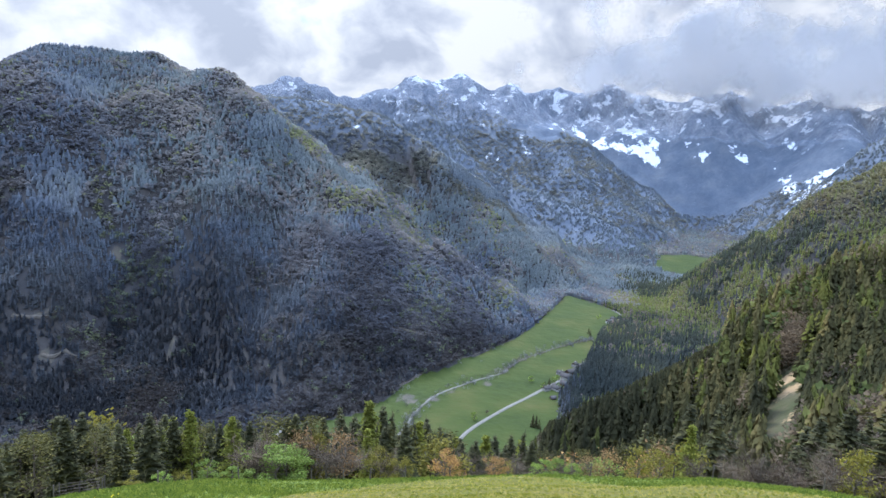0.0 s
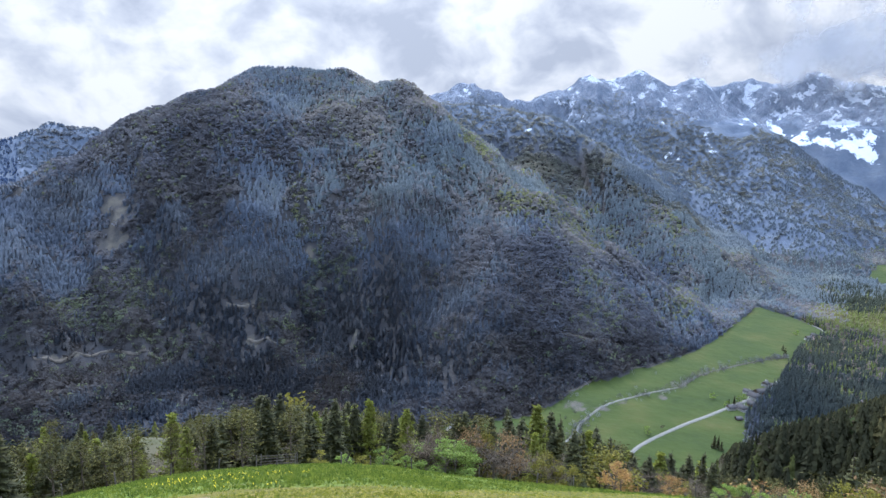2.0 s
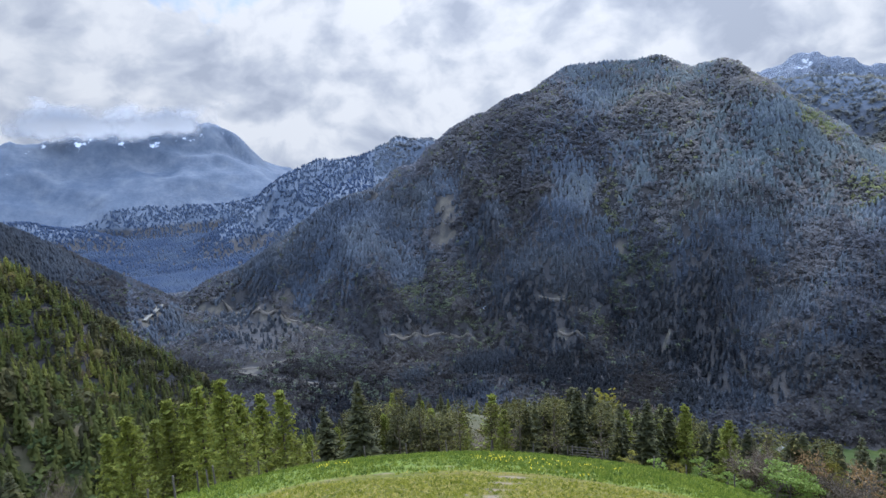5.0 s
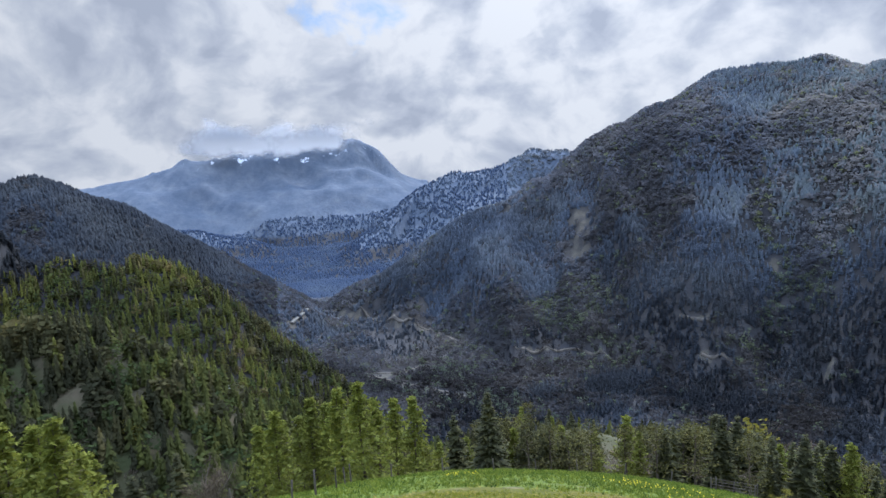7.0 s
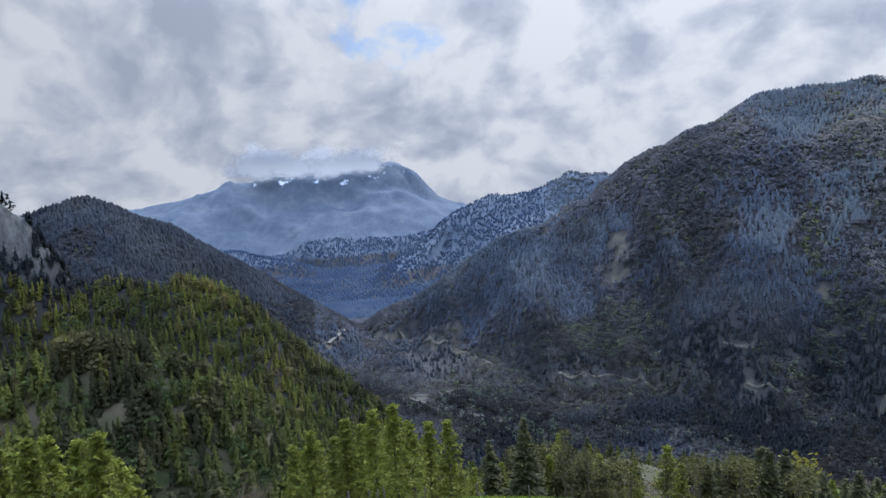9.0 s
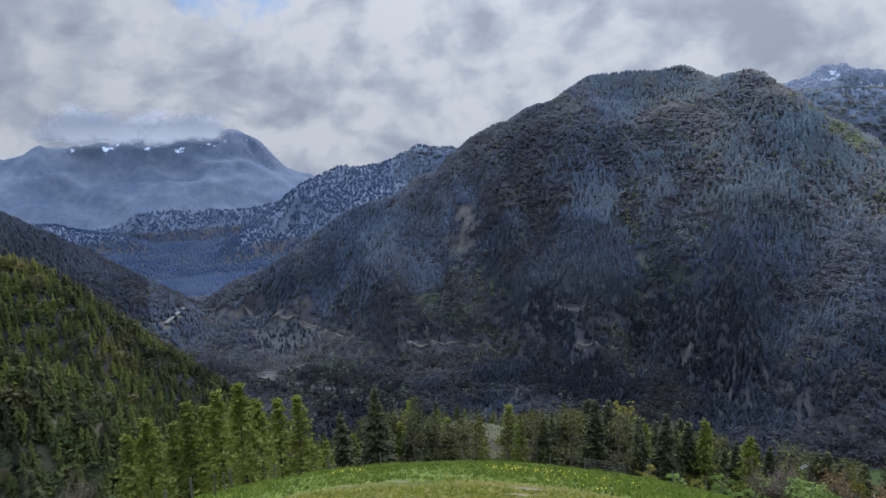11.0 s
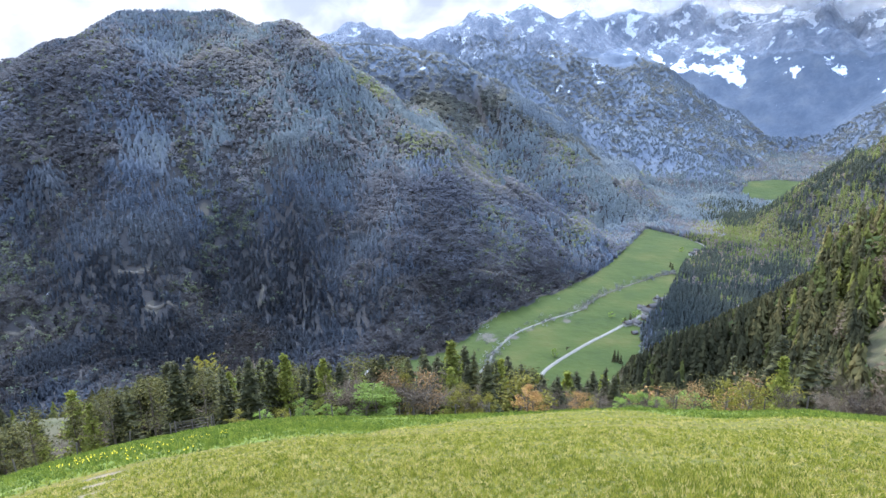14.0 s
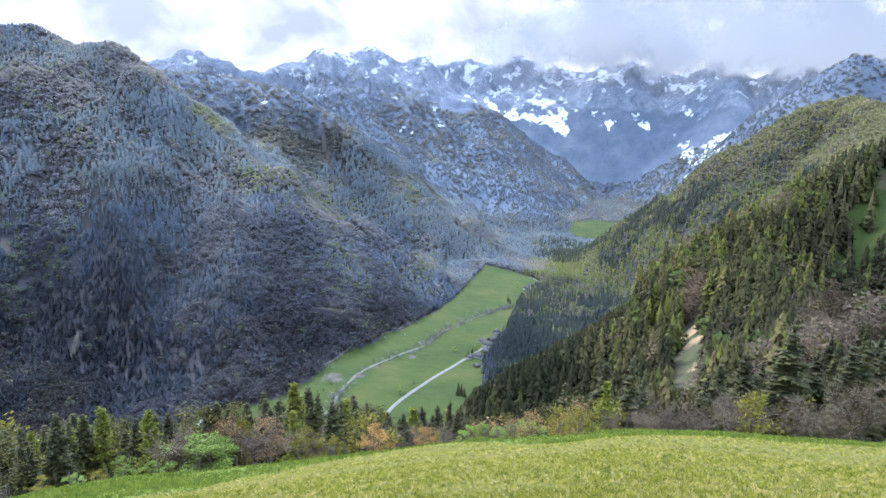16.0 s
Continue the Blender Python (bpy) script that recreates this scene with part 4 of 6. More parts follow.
# bearing, height angle, reach across and down, more spruce, more larch, more leafless trees
NEAR_STANDS = [(34.5, -6.6, 2.6, 1.6, -0.6, 0.0, 0.5), (37.5, -5.6, 2.2, 1.4, -0.7, 0.1, 0.4), (31.6, -10.4, 1.2, 1.4, -0.6, 0.0, 0.5), (30.9, -15.2, 0.9, 1.8, -1.0, -0.3, 0.9), (27.5, -16.5, 5.0, 1.0, -0.4, 0.5, 0.0), (30.6, -9.6, 1.0, 2.0, -0.5, 0.6, 0.0), (33.6, -6.6, 1.0, 1.0, -0.5, 0.7, 0.0),
    (39.3, -6.0, 1.3, 1.6, -0.6, 0.3, 0.0), (37.0, -11.0, 1.5, 2.0, -0.3, 0.4, 0.1), (40.5, -9.5, 1.6, 2.0, -0.2, 0.3, 0.1), (42.5, -17.0, 3.5, 4.0, -0.8, -0.3, 0.7), (39.5, -17.5, 1.6, 2.0, -0.5, -0.2, 0.5), (27.5, -24, 3.0, 1.4, -0.6, 0.0, 0.6), (35.8, -21, 1.6, 2.0, -0.4, 0.0, 0.5), (34.0, -17.5, 2.0, 1.8, -0.2, 0.2, 0.2)]


def plant_mid():
    rng = np.random.default_rng(6)
    x, y = spread(44000, -104, 52, 170, 840, rng)
    z = height(x, y)
    az, r = np.degrees(np.arctan2(x, y)), np.hypot(x, y)
    el = np.degrees(np.arctan2(z - EYE, r))
    kind = fbm(x, y, 110, 4, 51) + 0.5 * fbm(x, y, 30, 2, 52)
    line = np.interp(az, [-21, -20, 9, 11.8, 15.0, 18.2, 22.2, 26, 27], [5, -26.8, -26.8, -23.4, -21.2, -19.5, -17.0, -14.1, 9])
    room = EYE + r * np.tan(np.radians(line)) - z
    tall = np.where(az < -40, rng.uniform(11, 21, len(x)), rng.uniform(17, 31, len(x)))
    tall = np.minimum(tall, room * rng.uniform(0.75, 1, len(x)))
    gap = (az > 30.1) & (az < 32.5) & (r < meet(31.2, -18.0, 100.0)[2])   # the view down to the grassy clearing stays open
    tall = np.where(gap, np.minimum(tall, (EYE + r * math.tan(radians(-21.3)) - z)), tall)
    ok = (tall > 6) & ((r > 265) | ((az > 21) & (r > 215))) & wooded(x, y, z) & seen_from_camera(x, y, z, 45)
    x, y, z, az, r, kind, tall, el = (q[ok] for q in (x, y, z, az, r, kind, tall, el))
    draw = rng.random(len(x))
    left = step(-az, 40, 60)
    rim = step(az, 18, 26) * step(el, -19, -13) * (az < 34)
    spruce, young, leafless = np.zeros(az.shape), np.zeros(az.shape), np.zeros(az.shape)
    for a, e, wa, we, *more in NEAR_STANDS:
        here = np.exp(-((az - a) / wa) ** 2 - ((el - e) / we) ** 2)
        spruce, young, leafless = (q + m * here for q, m in zip((spruce, young, leafless), more))
    fir = draw < 0.72 + 0.8 * kind - 0.35 * rim - 0.36 * left + 0.2 * (r < 350) * (1 - left) + spruce
    rest = rng.random(len(x))
    larch = ~fir & (rest < 0.48 + 0.22 * left + young - leafless)
    leaf = ~fir & ~larch & (rest < 0.66 + 0.3 * left + young - leafless)
    bare = ~fir & ~larch & ~leaf
    round_ = rng.random(len(x)) < 0.12 * left
    sets = ((fir & ~round_ & (r < 540), "spruce_forest", "dense dark green spruce forest on the near slopes", FIR_MID, 1.0, 1.0, "near_firs"),
            (fir & ~round_ & (r >= 540), "hill_spruce_forest", "dense dark green spruce forest on the hills", FIR_BACK, 1.0, 1.0, "near_firs"),
            (fir & round_, "pine_forest", "round-crowned dark olive pines on the near hills", PINE_MID, 0.95, 1.4, "near_firs"),
            (larch, "larch_forest", "fresh bright green larches among the spruces", LARCH_MID, 0.95, 1.1, "near_larches"),
            (leaf, "mixed_leaf_forest", "broadleaf trees in young yellow-green leaf", TUFT_MID, 0.7, 0.8, "spring_leaves"),
            (bare, "leafless_forest", "leafless reddish-brown trees on the near slopes", TWIG_MID, 0.7, 0.9, "near_bare"))
    tone = patches(x, y, rng, 60, 93, 0.27)
    for m, name, label, shapes, th, tw, mat in sets:
        wood(name, label, shapes, x[m], y[m], z[m], tall[m] * th, tall[m] * tw, MAT[mat], rng, tone[m])


plant_far()
plant_mid()

# ---- single trees ----
BARK = speckled("bark", [(0, (0.07, 0.05, 0.035)), (1, (0.13, 0.10, 0.075))], 0.95, 8.0)
PALE_BARK = speckled("pale_bark", [(0, (0.11, 0.088, 0.066)), (1, (0.19, 0.16, 0.125))], 0.95, 8.0)
LEAF = {
    "spruce": speckled("spruce_needles", [(0, (0.028, 0.029, 0.012)), (0.7, (0.048, 0.048, 0.017)), (1, (0.085, 0.078, 0.026))], 0.9, 0, 0.25),
    "pine": speckled("pine_needles", [(0, (0.034, 0.034, 0.009)), (0.6, (0.068, 0.062, 0.014)), (1, (0.122, 0.102, 0.024))], 0.8, 0, 0.2),
    "larch": speckled("larch_needles", [(0, (0.11, 0.125, 0.020)), (0.6, (0.17, 0.178, 0.026)), (1, (0.225, 0.23, 0.035))], 0.8, 0, 0.4),
    "green": speckled("young_green_leaves", [(0, (0.115, 0.165, 0.03)), (0.6, (0.18, 0.24, 0.042)), (1, (0.24, 0.29, 0.065))], 0.7, 0, 0.4),
    "yellow": speckled("yellow_green_leaves", [(0, (0.105, 0.10, 0.018)), (0.6, (0.175, 0.155, 0.022)), (1, (0.25, 0.20, 0.03))], 0.7, 0, 0.4),
    "rust": speckled("rust_orange_leaves", [(0, (0.16, 0.085, 0.035)), (0.6, (0.30, 0.165, 0.05)), (1, (0.40, 0.24, 0.075))], 0.7, 0, 0.35),
    "blossom": speckled("pinkish_buds", [(0, (0.12, 0.072, 0.03)), (0.6, (0.21, 0.125, 0.048)), (1, (0.28, 0.175, 0.075))], 0.7, 0, 0.3),
    "twigs": speckled("leafless_twigs", [(0, (0.058, 0.042, 0.028)), (0.6, (0.10, 0.072, 0.046)), (1, (0.145, 0.108, 0.07))], 0.9),
}


class Pieces:
    """Vertices and triangles that are gathered into one mesh."""

    def __init__(self):
        self.v, self.f = [], []

    def tri(self, *pts):
        b = len(self.v)
        self.v += [tuple(p) for p in pts]
        self.f += [(b, b + k, b + k + 1) for k in range(1, len(pts) - 1)]

    def tube(self, path, radii, sides=6):
        b = len(self.v)
        for (x, y, z), rad in zip(path, radii):
            for s in range(sides):
                a = 2 * math.pi * s / sides
                self.v.append((x + rad * math.cos(a), y + rad * math.sin(a), z))
        for k in range(len(path) - 1):
            for s in range(sides):
                p, q = b + k * sides + s, b + k * sides + (s + 1) % sides
                self.f += [(p, q, q + sides), (p, q + sides, p + sides)]

    def mesh(self, name, mat, smooth=False):
        me = mesh_of(name, self.v, self.f)
        me.materials.append(mat)
        if smooth:
            me.polygons.foreach_set("use_smooth", [True] * len(me.polygons))
        return me


def stem(h, r0, rng, sides=7, lean=0.012):
    t = Pieces()
    n = 7
    path = [(rng.normal() * lean * h * k / n, rng.normal() * lean * h * k / n, h * k / (n - 1) - (0.8 if k == 0 else 0)) for k in range(n)]
    t.tube(path, [r0 * (1.35 if k == 0 else 1) * (1 - 0.93 * k / (n - 1)) for k in range(n)], sides)
    return t


def conifer(rng, h=20.0, spread_=4.6, whorls=34, per=14, low=0.03, sag=0.30, thin=1.0, side=1.0):
    """Trunk and crown of a spruce or larch: whorls of drooping, ragged boughs."""
    trunk, crown = stem(h, 0.011 * h, rng), Pieces()
    for k in range(whorls):
        u = low + (0.985 - low) * (k + rng.uniform(-0.3, 0.3)) / whorls
        reach = spread_ * ((1 - u) ** 0.68) * (0.75 + 0.25 * math.sin(3.1 * min(1, u / 0.25)))
        for j in range(max(4, int(per * (1 - 0.45 * u)))):
            a = rng.uniform(0, 2 * math.pi)
            L = max(0.25, reach * rng.uniform(0.62, 1.12))
            c, s = math.cos(a), math.sin(a)
            z0 = u * h + rng.uniform(-0.2, 0.2)
            drop = sag * L * rng.uniform(0.6, 1.3)

            def at(d, off, dz):
                return (c * d - s * off, s * d + c * off, z0 + dz)
            w = side * thin * (0.35 + 0.22 * L) * rng.uniform(0.7, 1.2)
            mid = -0.35 * drop
            crown.tri(at(0.0, 0, 0.05 * L), at(0.45 * L, w, mid - 0.25 * w), at(0.72 * L, w * 0.45, -0.7 * drop), at(L, 0, -drop * 0.9))
            crown.tri(at(0.0, 0, 0.05 * L), at(L, 0, -drop * 0.9), at(0.66 * L, -w * 0.5, -0.7 * drop), at(0.42 * L, -w, mid - 0.25 * w))
            for q in (0.5, 0.85):
                hang = (0.16 + 0.13 * L) * rng.uniform(0.6, 1.3) * thin
                o = rng.uniform(-0.5, 0.5) * w
                crown.tri(at(q * L - 0.16 * L, o, -q * drop + 0.03), at(q * L + 0.14 * L, o * 0.6, -q * drop), at(q * L + 0.02, o, -q * drop - hang))
    # the dense inner boughs round the stem
    rings = [(low + (0.96 - low) * k / 7, 0.34 * spread_ * (1 - k / 7) ** 0.8) for k in range(8)]
    crown.tube([(0, 0, u * h) for u, _ in rings], [q * (1.12 if k % 2 else 0.85) + 0.02 for k, (_, q) in enumerate(rings)], 8)
    return trunk, crown


def larch(rng, h=20.0):
    """A larch in fresh needle: thin level boughs strung with small soft tufts."""
    trunk, crown = stem(h, 0.011 * h, rng), Pieces()
    for k in range(34):
        u = 0.10 + 0.885 * (k + rng.uniform(-0.4, 0.4)) / 34
        reach = 0.20 * h * ((1 - u) ** 0.85) * (0.7 + 0.3 * min(1, u / 0.2))
        for j in range(6):
            a = rng.uniform(0, 2 * math.pi)
            L = max(0.3, reach * rng.uniform(0.5, 1.15))
            c, s = math.cos(a), math.sin(a)
            trunk.tri((0, 0, u * h), (c * L - s * 0.03, s * L + c * 0.03, u * h - 0.12 * L), (c * L, s * L, u * h - 0.12 * L - 0.05))
            for q in np.linspace(0.25, 1, 5):
                p = np.array([c * L * q, s * L * q, u * h - 0.14 * L * q]) + rng.normal(size=3) * 0.16
                for _ in range(2):
                    d, e = rng.normal(size=3), rng.normal(size=3)
                    d, e = d / np.linalg.norm(d), e / np.linalg.norm(e)
                    g = 0.36 * rng.uniform(0.7, 1.5) * h / 20
                    crown.tri(p - d * g, p + e * g * 0.8, p + d * g)
    return trunk, crown


def limbs(rng, h, count, trunk, ends, fork=True, start=0.22):
    for k in range(count):
        a, u = rng.uniform(0, 2 * math.pi), rng.uniform(start, 0.55)
        L = h * rng.uniform(0.28, 0.46)
        up = rng.uniform(0.45, 1.1)
        p = np.array([0, 0, u * h])
        path, rad, r0 = [tuple(p)], [0.012 * h], 0.012 * h
        for i in range(4):
            p = p + np.array([math.cos(a), math.sin(a), up]) / math.hypot(1, up) * L / 4 + rng.normal(size=3) * L * 0.05
            a, up = a + rng.normal() * 0.25, up + rng.uniform(-0.05, 0.25)
            path.append(tuple(p))
            rad.append(r0 * (1 - 0.21 * (i + 1)))
            ends.append(p.copy())
        trunk.tube(path, rad, 4)


def broadleaf(rng, h=9.0, wide=0.42, leaves=900, leaf=0.27, airy=0.0, start=0.22, low=0.15):
    """A broadleaf tree: trunk, limbs, and clumps of leaves gathered round the limbs' ends."""
    trunk, crown, ends = stem(h * 0.8, 0.018 * h, rng), Pieces(), []
    limbs(rng, h, 9, trunk, ends, start=start)
    lumps = []
    for k in range(26):
        a, u = rng.uniform(0, 2 * math.pi), rng.uniform(low, 0.93)
        belly = math.sin(math.pi * min(1, (u - low + 0.12) / (1.06 - low))) ** 0.7
        q = wide * h * belly * rng.uniform(0.35, 0.85)
        lumps.append((np.array([math.cos(a) * q, math.sin(a) * q, u * h]), h * rng.uniform(0.07, 0.13)))
    per = leaves // len(lumps)
    for c, size in lumps:
        for _ in range(per):
            d = rng.normal(size=3)
            p = c + d / np.linalg.norm(d) * size * rng.uniform(0.35, 1.0 + airy) * np.array([1.15, 1.15, 0.85])
            u, w = rng.normal(size=3), rng.normal(size=3)
            u, w = u / np.linalg.norm(u), w / np.linalg.norm(w)
            s = leaf * rng.uniform(0.6, 1.3) * h / 9
            crown.tri(p - u * s, p + w * s * 0.7, p + u * s, p - w * s * 0.5)
    return trunk, crown


def twiggy(rng, h=9.0):
    """A leafless tree: limbs and many thin twigs."""
    trunk, crown, ends = stem(h * 0.85, 0.018 * h, rng), Pieces(), []
    limbs(rng, h, 14, trunk, ends, start=0.15)
    for p in ends:
        for _ in range(9):
            d = rng.normal(size=3) + np.array([0, 0, 0.9]) + np.array([p[0], p[1], 0]) * 0.25
            d /= np.linalg.norm(d)
            L = h * rng.uniform(0.08, 0.17)
            e = np.cross(d, rng.normal(size=3))
            e *= 0.022 / np.linalg.norm(e)
            q = p + d * L
            crown.tri(p - e, p + e, q)
            for _ in range(3):
                d2 = d + rng.normal(size=3) * 0.6
                m = p + d * L * rng.uniform(0.3, 0.8)
                crown.tri(m - e, m + e, m + d2 * L * 0.55)
    return trunk, crown


def pine(rng, h=17.0):
    """A pine: clumps of needles in flat layers on a bare reddish trunk."""
    trunk, crown, ends = stem(h * 0.95, 0.013 * h, rng), Pieces(), []
    for k in range(30):
        u = 0.28 + 0.70 * rng.random() ** 0.8
        a, q = rng.uniform(0, 2 * math.pi), h * 0.17 * (1.12 - u) ** 0.6 * rng.uniform(0.25, 1.25)
        c = np.array([math.cos(a) * q, math.sin(a) * q, u * h])
        trunk.tube([(0, 0, u * h - 0.4), tuple(c)], [0.07, 0.02], 3)
        for _ in range(34):
            p = c + rng.normal(size=3) * np.array([0.75, 0.75, 0.38]) * h / 17
            d, e = rng.normal(size=3), rng.normal(size=3)
            d, e = d / np.linalg.norm(d), e / np.linalg.norm(e)
            s = 0.32 * rng.uniform(0.6, 1.3)
            crown.tri(p - d * s, p + e * s * 0.7, p + d * s)
    return trunk, crown


KINDS = {
    # kind: builder, own height, name, label, category, leaf, bark
    "spruce": (lambda g: conifer(g), 20.0, "spruce_tree", "tall dark green spruce below the meadow's edge", "spruce", "spruce", BARK),
    "slim_spruce": (lambda g: conifer(g, 20.0, 3.5, 30, 9, 0.05, 0.4), 20.0, "spruce_tree", "slender dark spruce with drooping boughs", "spruce", "spruce", BARK),
    "pine": (lambda g: pine(g), 17.0, "pine_tree", "olive-green pine with a bare reddish trunk", "pine", "pine", BARK),
    "larch": (lambda g: larch(g), 20.0, "larch_tree", "larch with fresh bright green needles", "larch", "larch", BARK),
    "green": (lambda g: broadleaf(g, 9.0, 0.5, 1300, 0.26), 9.0, "leafy_tree", "round broadleaf tree in fresh light green leaf", "tree", "green", PALE_BARK),
    "yellow": (lambda g: broadleaf(g, 9.0, 0.40, 1000, 0.25, 0.5), 9.0, "yellow_tree", "broadleaf tree in young yellow-green leaf", "tree", "yellow", PALE_BARK),
    "rust": (lambda g: broadleaf(g, 9.0, 0.44, 1000, 0.22, 0.5), 9.0, "rust_tree", "broadleaf tree with rust-orange young leaves", "tree", "rust", PALE_BARK),
    "blossom": (lambda g: broadleaf(g, 9.0, 0.38, 800, 0.22, 0.7), 9.0, "budding_tree", "tree with pinkish-brown opening buds", "tree", "blossom", PALE_BARK),
    "green_bush": (lambda g: broadleaf(g, 9.0, 0.62, 3000, 0.21, 0.1, 0.08, 0.04), 9.0, "green_bush", "dense round bush in fresh light green leaf", "bush", "green", PALE_BARK),
    "rust_bush": (lambda g: broadleaf(g, 9.0, 0.56, 2600, 0.19, 0.3, 0.08, 0.05), 9.0, "rust_bush", "round bush with rust-orange young leaves", "bush", "rust", PALE_BARK),
    "yellow_bush": (lambda g: broadleaf(g, 9.0, 0.56, 2400, 0.19, 0.3, 0.08, 0.05), 9.0, "yellow_bush", "round bush in yellow-green young leaf", "bush", "yellow", PALE_BARK),
    "twigs": (lambda g: twiggy(g), 9.0, "leafless_tree", "leafless grey-brown tree with fine twigs", "tree", "twigs", PALE_BARK),
}
_made, _used = {}, {}


def plant(kind, x, y, tall, girth=1.0, rng=_rng):
    """One tree, standing on the land."""
    if kind not in _made:
        build, own, name, label, category, leaf, bark = KINDS[kind]
        _made[kind] = []
        for k in range(3):
            trunk, crown = build(np.random.default_rng(100 + 7 * k + len(kind)))
            _made[kind].append([trunk.mesh("trunk", bark, True), crown.mesh("crown", LEAF[leaf]), None])
    build, own, name, label, category, leaf, bark = KINDS[kind]
    n = _used[kind] = _used.get(kind, 0) + 1
    slot = _made[kind][n % 3]
    z = float(height(np.array([x]), np.array([y]))[0])
    s = tall / own
    m = pose(x, y, z, rng.uniform(-1.5, 1.5), rng.uniform(-1.5, 1.5), rng.uniform(0, 360)) @ Matrix.Diagonal((s * girth, s * girth, s, 1))
    if slot[2] is None:
        ob = new(name)
        for part_name, me in (("trunk", slot[0]), ("crown", slot[1])):
            child = new(part_name, me)
            child.parent = ob
        tagged(ob, label, category, "trees below the meadow")
        ob.matrix_basis = m
        slot[2] = ob
        return ob
    o = slot[2].scale
    return copy_thing(slot[2], m @ Matrix.Diagonal((1 / o[0], 1 / o[1], 1 / o[2], 1)))


def stand(kind, az, el, want, girth=1.0, near=50.0, far=230.0):
    """Plants a tree whose top shows at a bearing and height angle, at the distance that makes it about `want` metres tall."""
    r = np.linspace(near, far, 120)
    a = radians(az)
    x, y = math.sin(a) * r, math.cos(a) * r
    tall = EYE + r * math.tan(radians(el)) - height(x, y)
    rim = np.interp(az, CREST_AZ, CREST_R)
    k = int(np.argmin(np.abs(tall - want) + np.where(r < rim + 5, 50, 0)))
    plant(kind, x[k], y[k], float(np.clip(tall[k], 0.5 * want, 1.6 * want)), girth)


SPRUCES = [(-36.0, -23.6), (-34.8, -22.9), (-32.5, -22.3), (-31.7, -22.6), (-30.8, -22.3), (-25.8, -23.1), (-25.2, -23.6), (-24.3, -23.4), (-23.6, -23.5), (-20.8, -24.5), (-16.4, -25.2), (-10.3, -24.5), (-8.8, -23.7), (-7.3, -24.6), (-4.5, -23.6), (-3.5, -24.1), (-1.5, -25.1), (-0.3, -24.4), (1.3, -25.2), (2.4, -26.1), (3.4, -26.1), (5.0, -26.1), (6.7, -25.5), (8.1, -25.5), (9.3, -25.0)]
MORE_SPRUCES = [(-53.4, -21.0), (-56.3, -22.9), (-33.0, -22.4), (-32.1, -22.5), (23.9, -20.2), (20.4, -22.4), (39.2, -14.5), (41.1, -16.4), (42.8, -16.6), (34.1, -18.8), (35.8, -17.5), (26.4, -19.6), (37.3, -18.2), (38.2, -17.0), (40.0, -17.6), (41.9, -15.2), (43.4, -15.6), (44.4, -14.6), (36.6, -19.2), (40.6, -18.8), (42.4, -18.0), (43.9, -17.2), (45.4, -15.0), (27.6, -21.2), (33.3, -19.8)]
PINES = [(-33.8, -23.4), (-32.9, -23.9), (-29.3, -23.3), (-30.3, -23.3), (-38.6, -23.6), (-36.9, -23.7), (-34.2, -23.7), (-37.8, -24.2), (-35.4, -24.0), (-31.5, -23.8)]
LARCHES = [(-22.2, -23.3), (-19.0, -24.8), (-5.7, -23.2), (5.8, -25.7), (-70.1, -20.1), (-67.5, -19.5), (-65.5, -19.3), (-62.4, -21.0), (-60.4, -21.0), (-73.5, -20.7), (-72.8, -21.7), (-68.6, -20.6), (-64.0, -20.8), (-66.4, -21.2), (-71.4, -21.5), (-74.8, -21.8), (-96.5, -17.6), (-97.5, -17.0), (-90.2, -19.2), (-88.2, -20.8), (-40.3, -23.0), (-95.2, -16.9), (-94.3, -17.0), (-92.3, -17.7), (-91.0, -17.6), (-89.3, -19.8), (-93.9, -18.8), (-91.5, -19.4)]
BROADLEAVES = [("yellow", -29.9, -22.7, 16), ("green", -27.3, -24.2, 14), ("yellow", -19.5, -25.6, 9), ("green", -20.8, -27.2, 6), ("yellow", -26.9, -26.5, 5), ("yellow", -23.6, -27.7, 3), ("green", -34.7, -24.1, 12),
               
               ("green", 15.3, -26.6, 5), ("green", 17.3, -25.9, 6), ("blossom", 22.2, -23.9, 9), ("rust", 20.7, -25.2, 6), ("yellow", 24.4, -23.5, 9), ("yellow", 38.9, -19.8, 9)]
LEAFLESS = [(-28.2, -22.8, 16), (-17.7, -25.8, 9), (28.5, -23.6, 7), (31.0, -22.7, 8), (35.5, -20.8, 8), (30.2, -21.7, 9), (35.7, -20.3, 9), (44.3, -16.5, 9), (29.6, -23.2, 7), (33, -22, 8), (37, -20.5, 8), (46, -14.5, 9), (14.2, -26.2, 5), (-80, -23.5, 4), (-79, -24, 4)]
for _k, (_az, _el) in enumerate(SPRUCES + MORE_SPRUCES):
    stand("slim_spruce" if _k % 3 == 0 else "spruce", _az, _el + 0.35, (10 if -58 < _az < 14 else 15) + (_k * 7 % 5), 1.45)
for _az, _el in PINES:
    stand("pine", _az, _el, 12.5, 1.5)
for _k, (_az, _el) in enumerate(LARCHES):
    stand("larch", _az, _el + 0.3, (11.5 if -80 < _az < 15 else 16) + (_k * 5 % 3), 1.5)
for _kind, _az, _el, _tall in BROADLEAVES:
    stand(_kind, _az, _el, _tall, 1.15)
# the front row of the belt, close behind the meadow's edge
_row = np.random.default_rng(77)
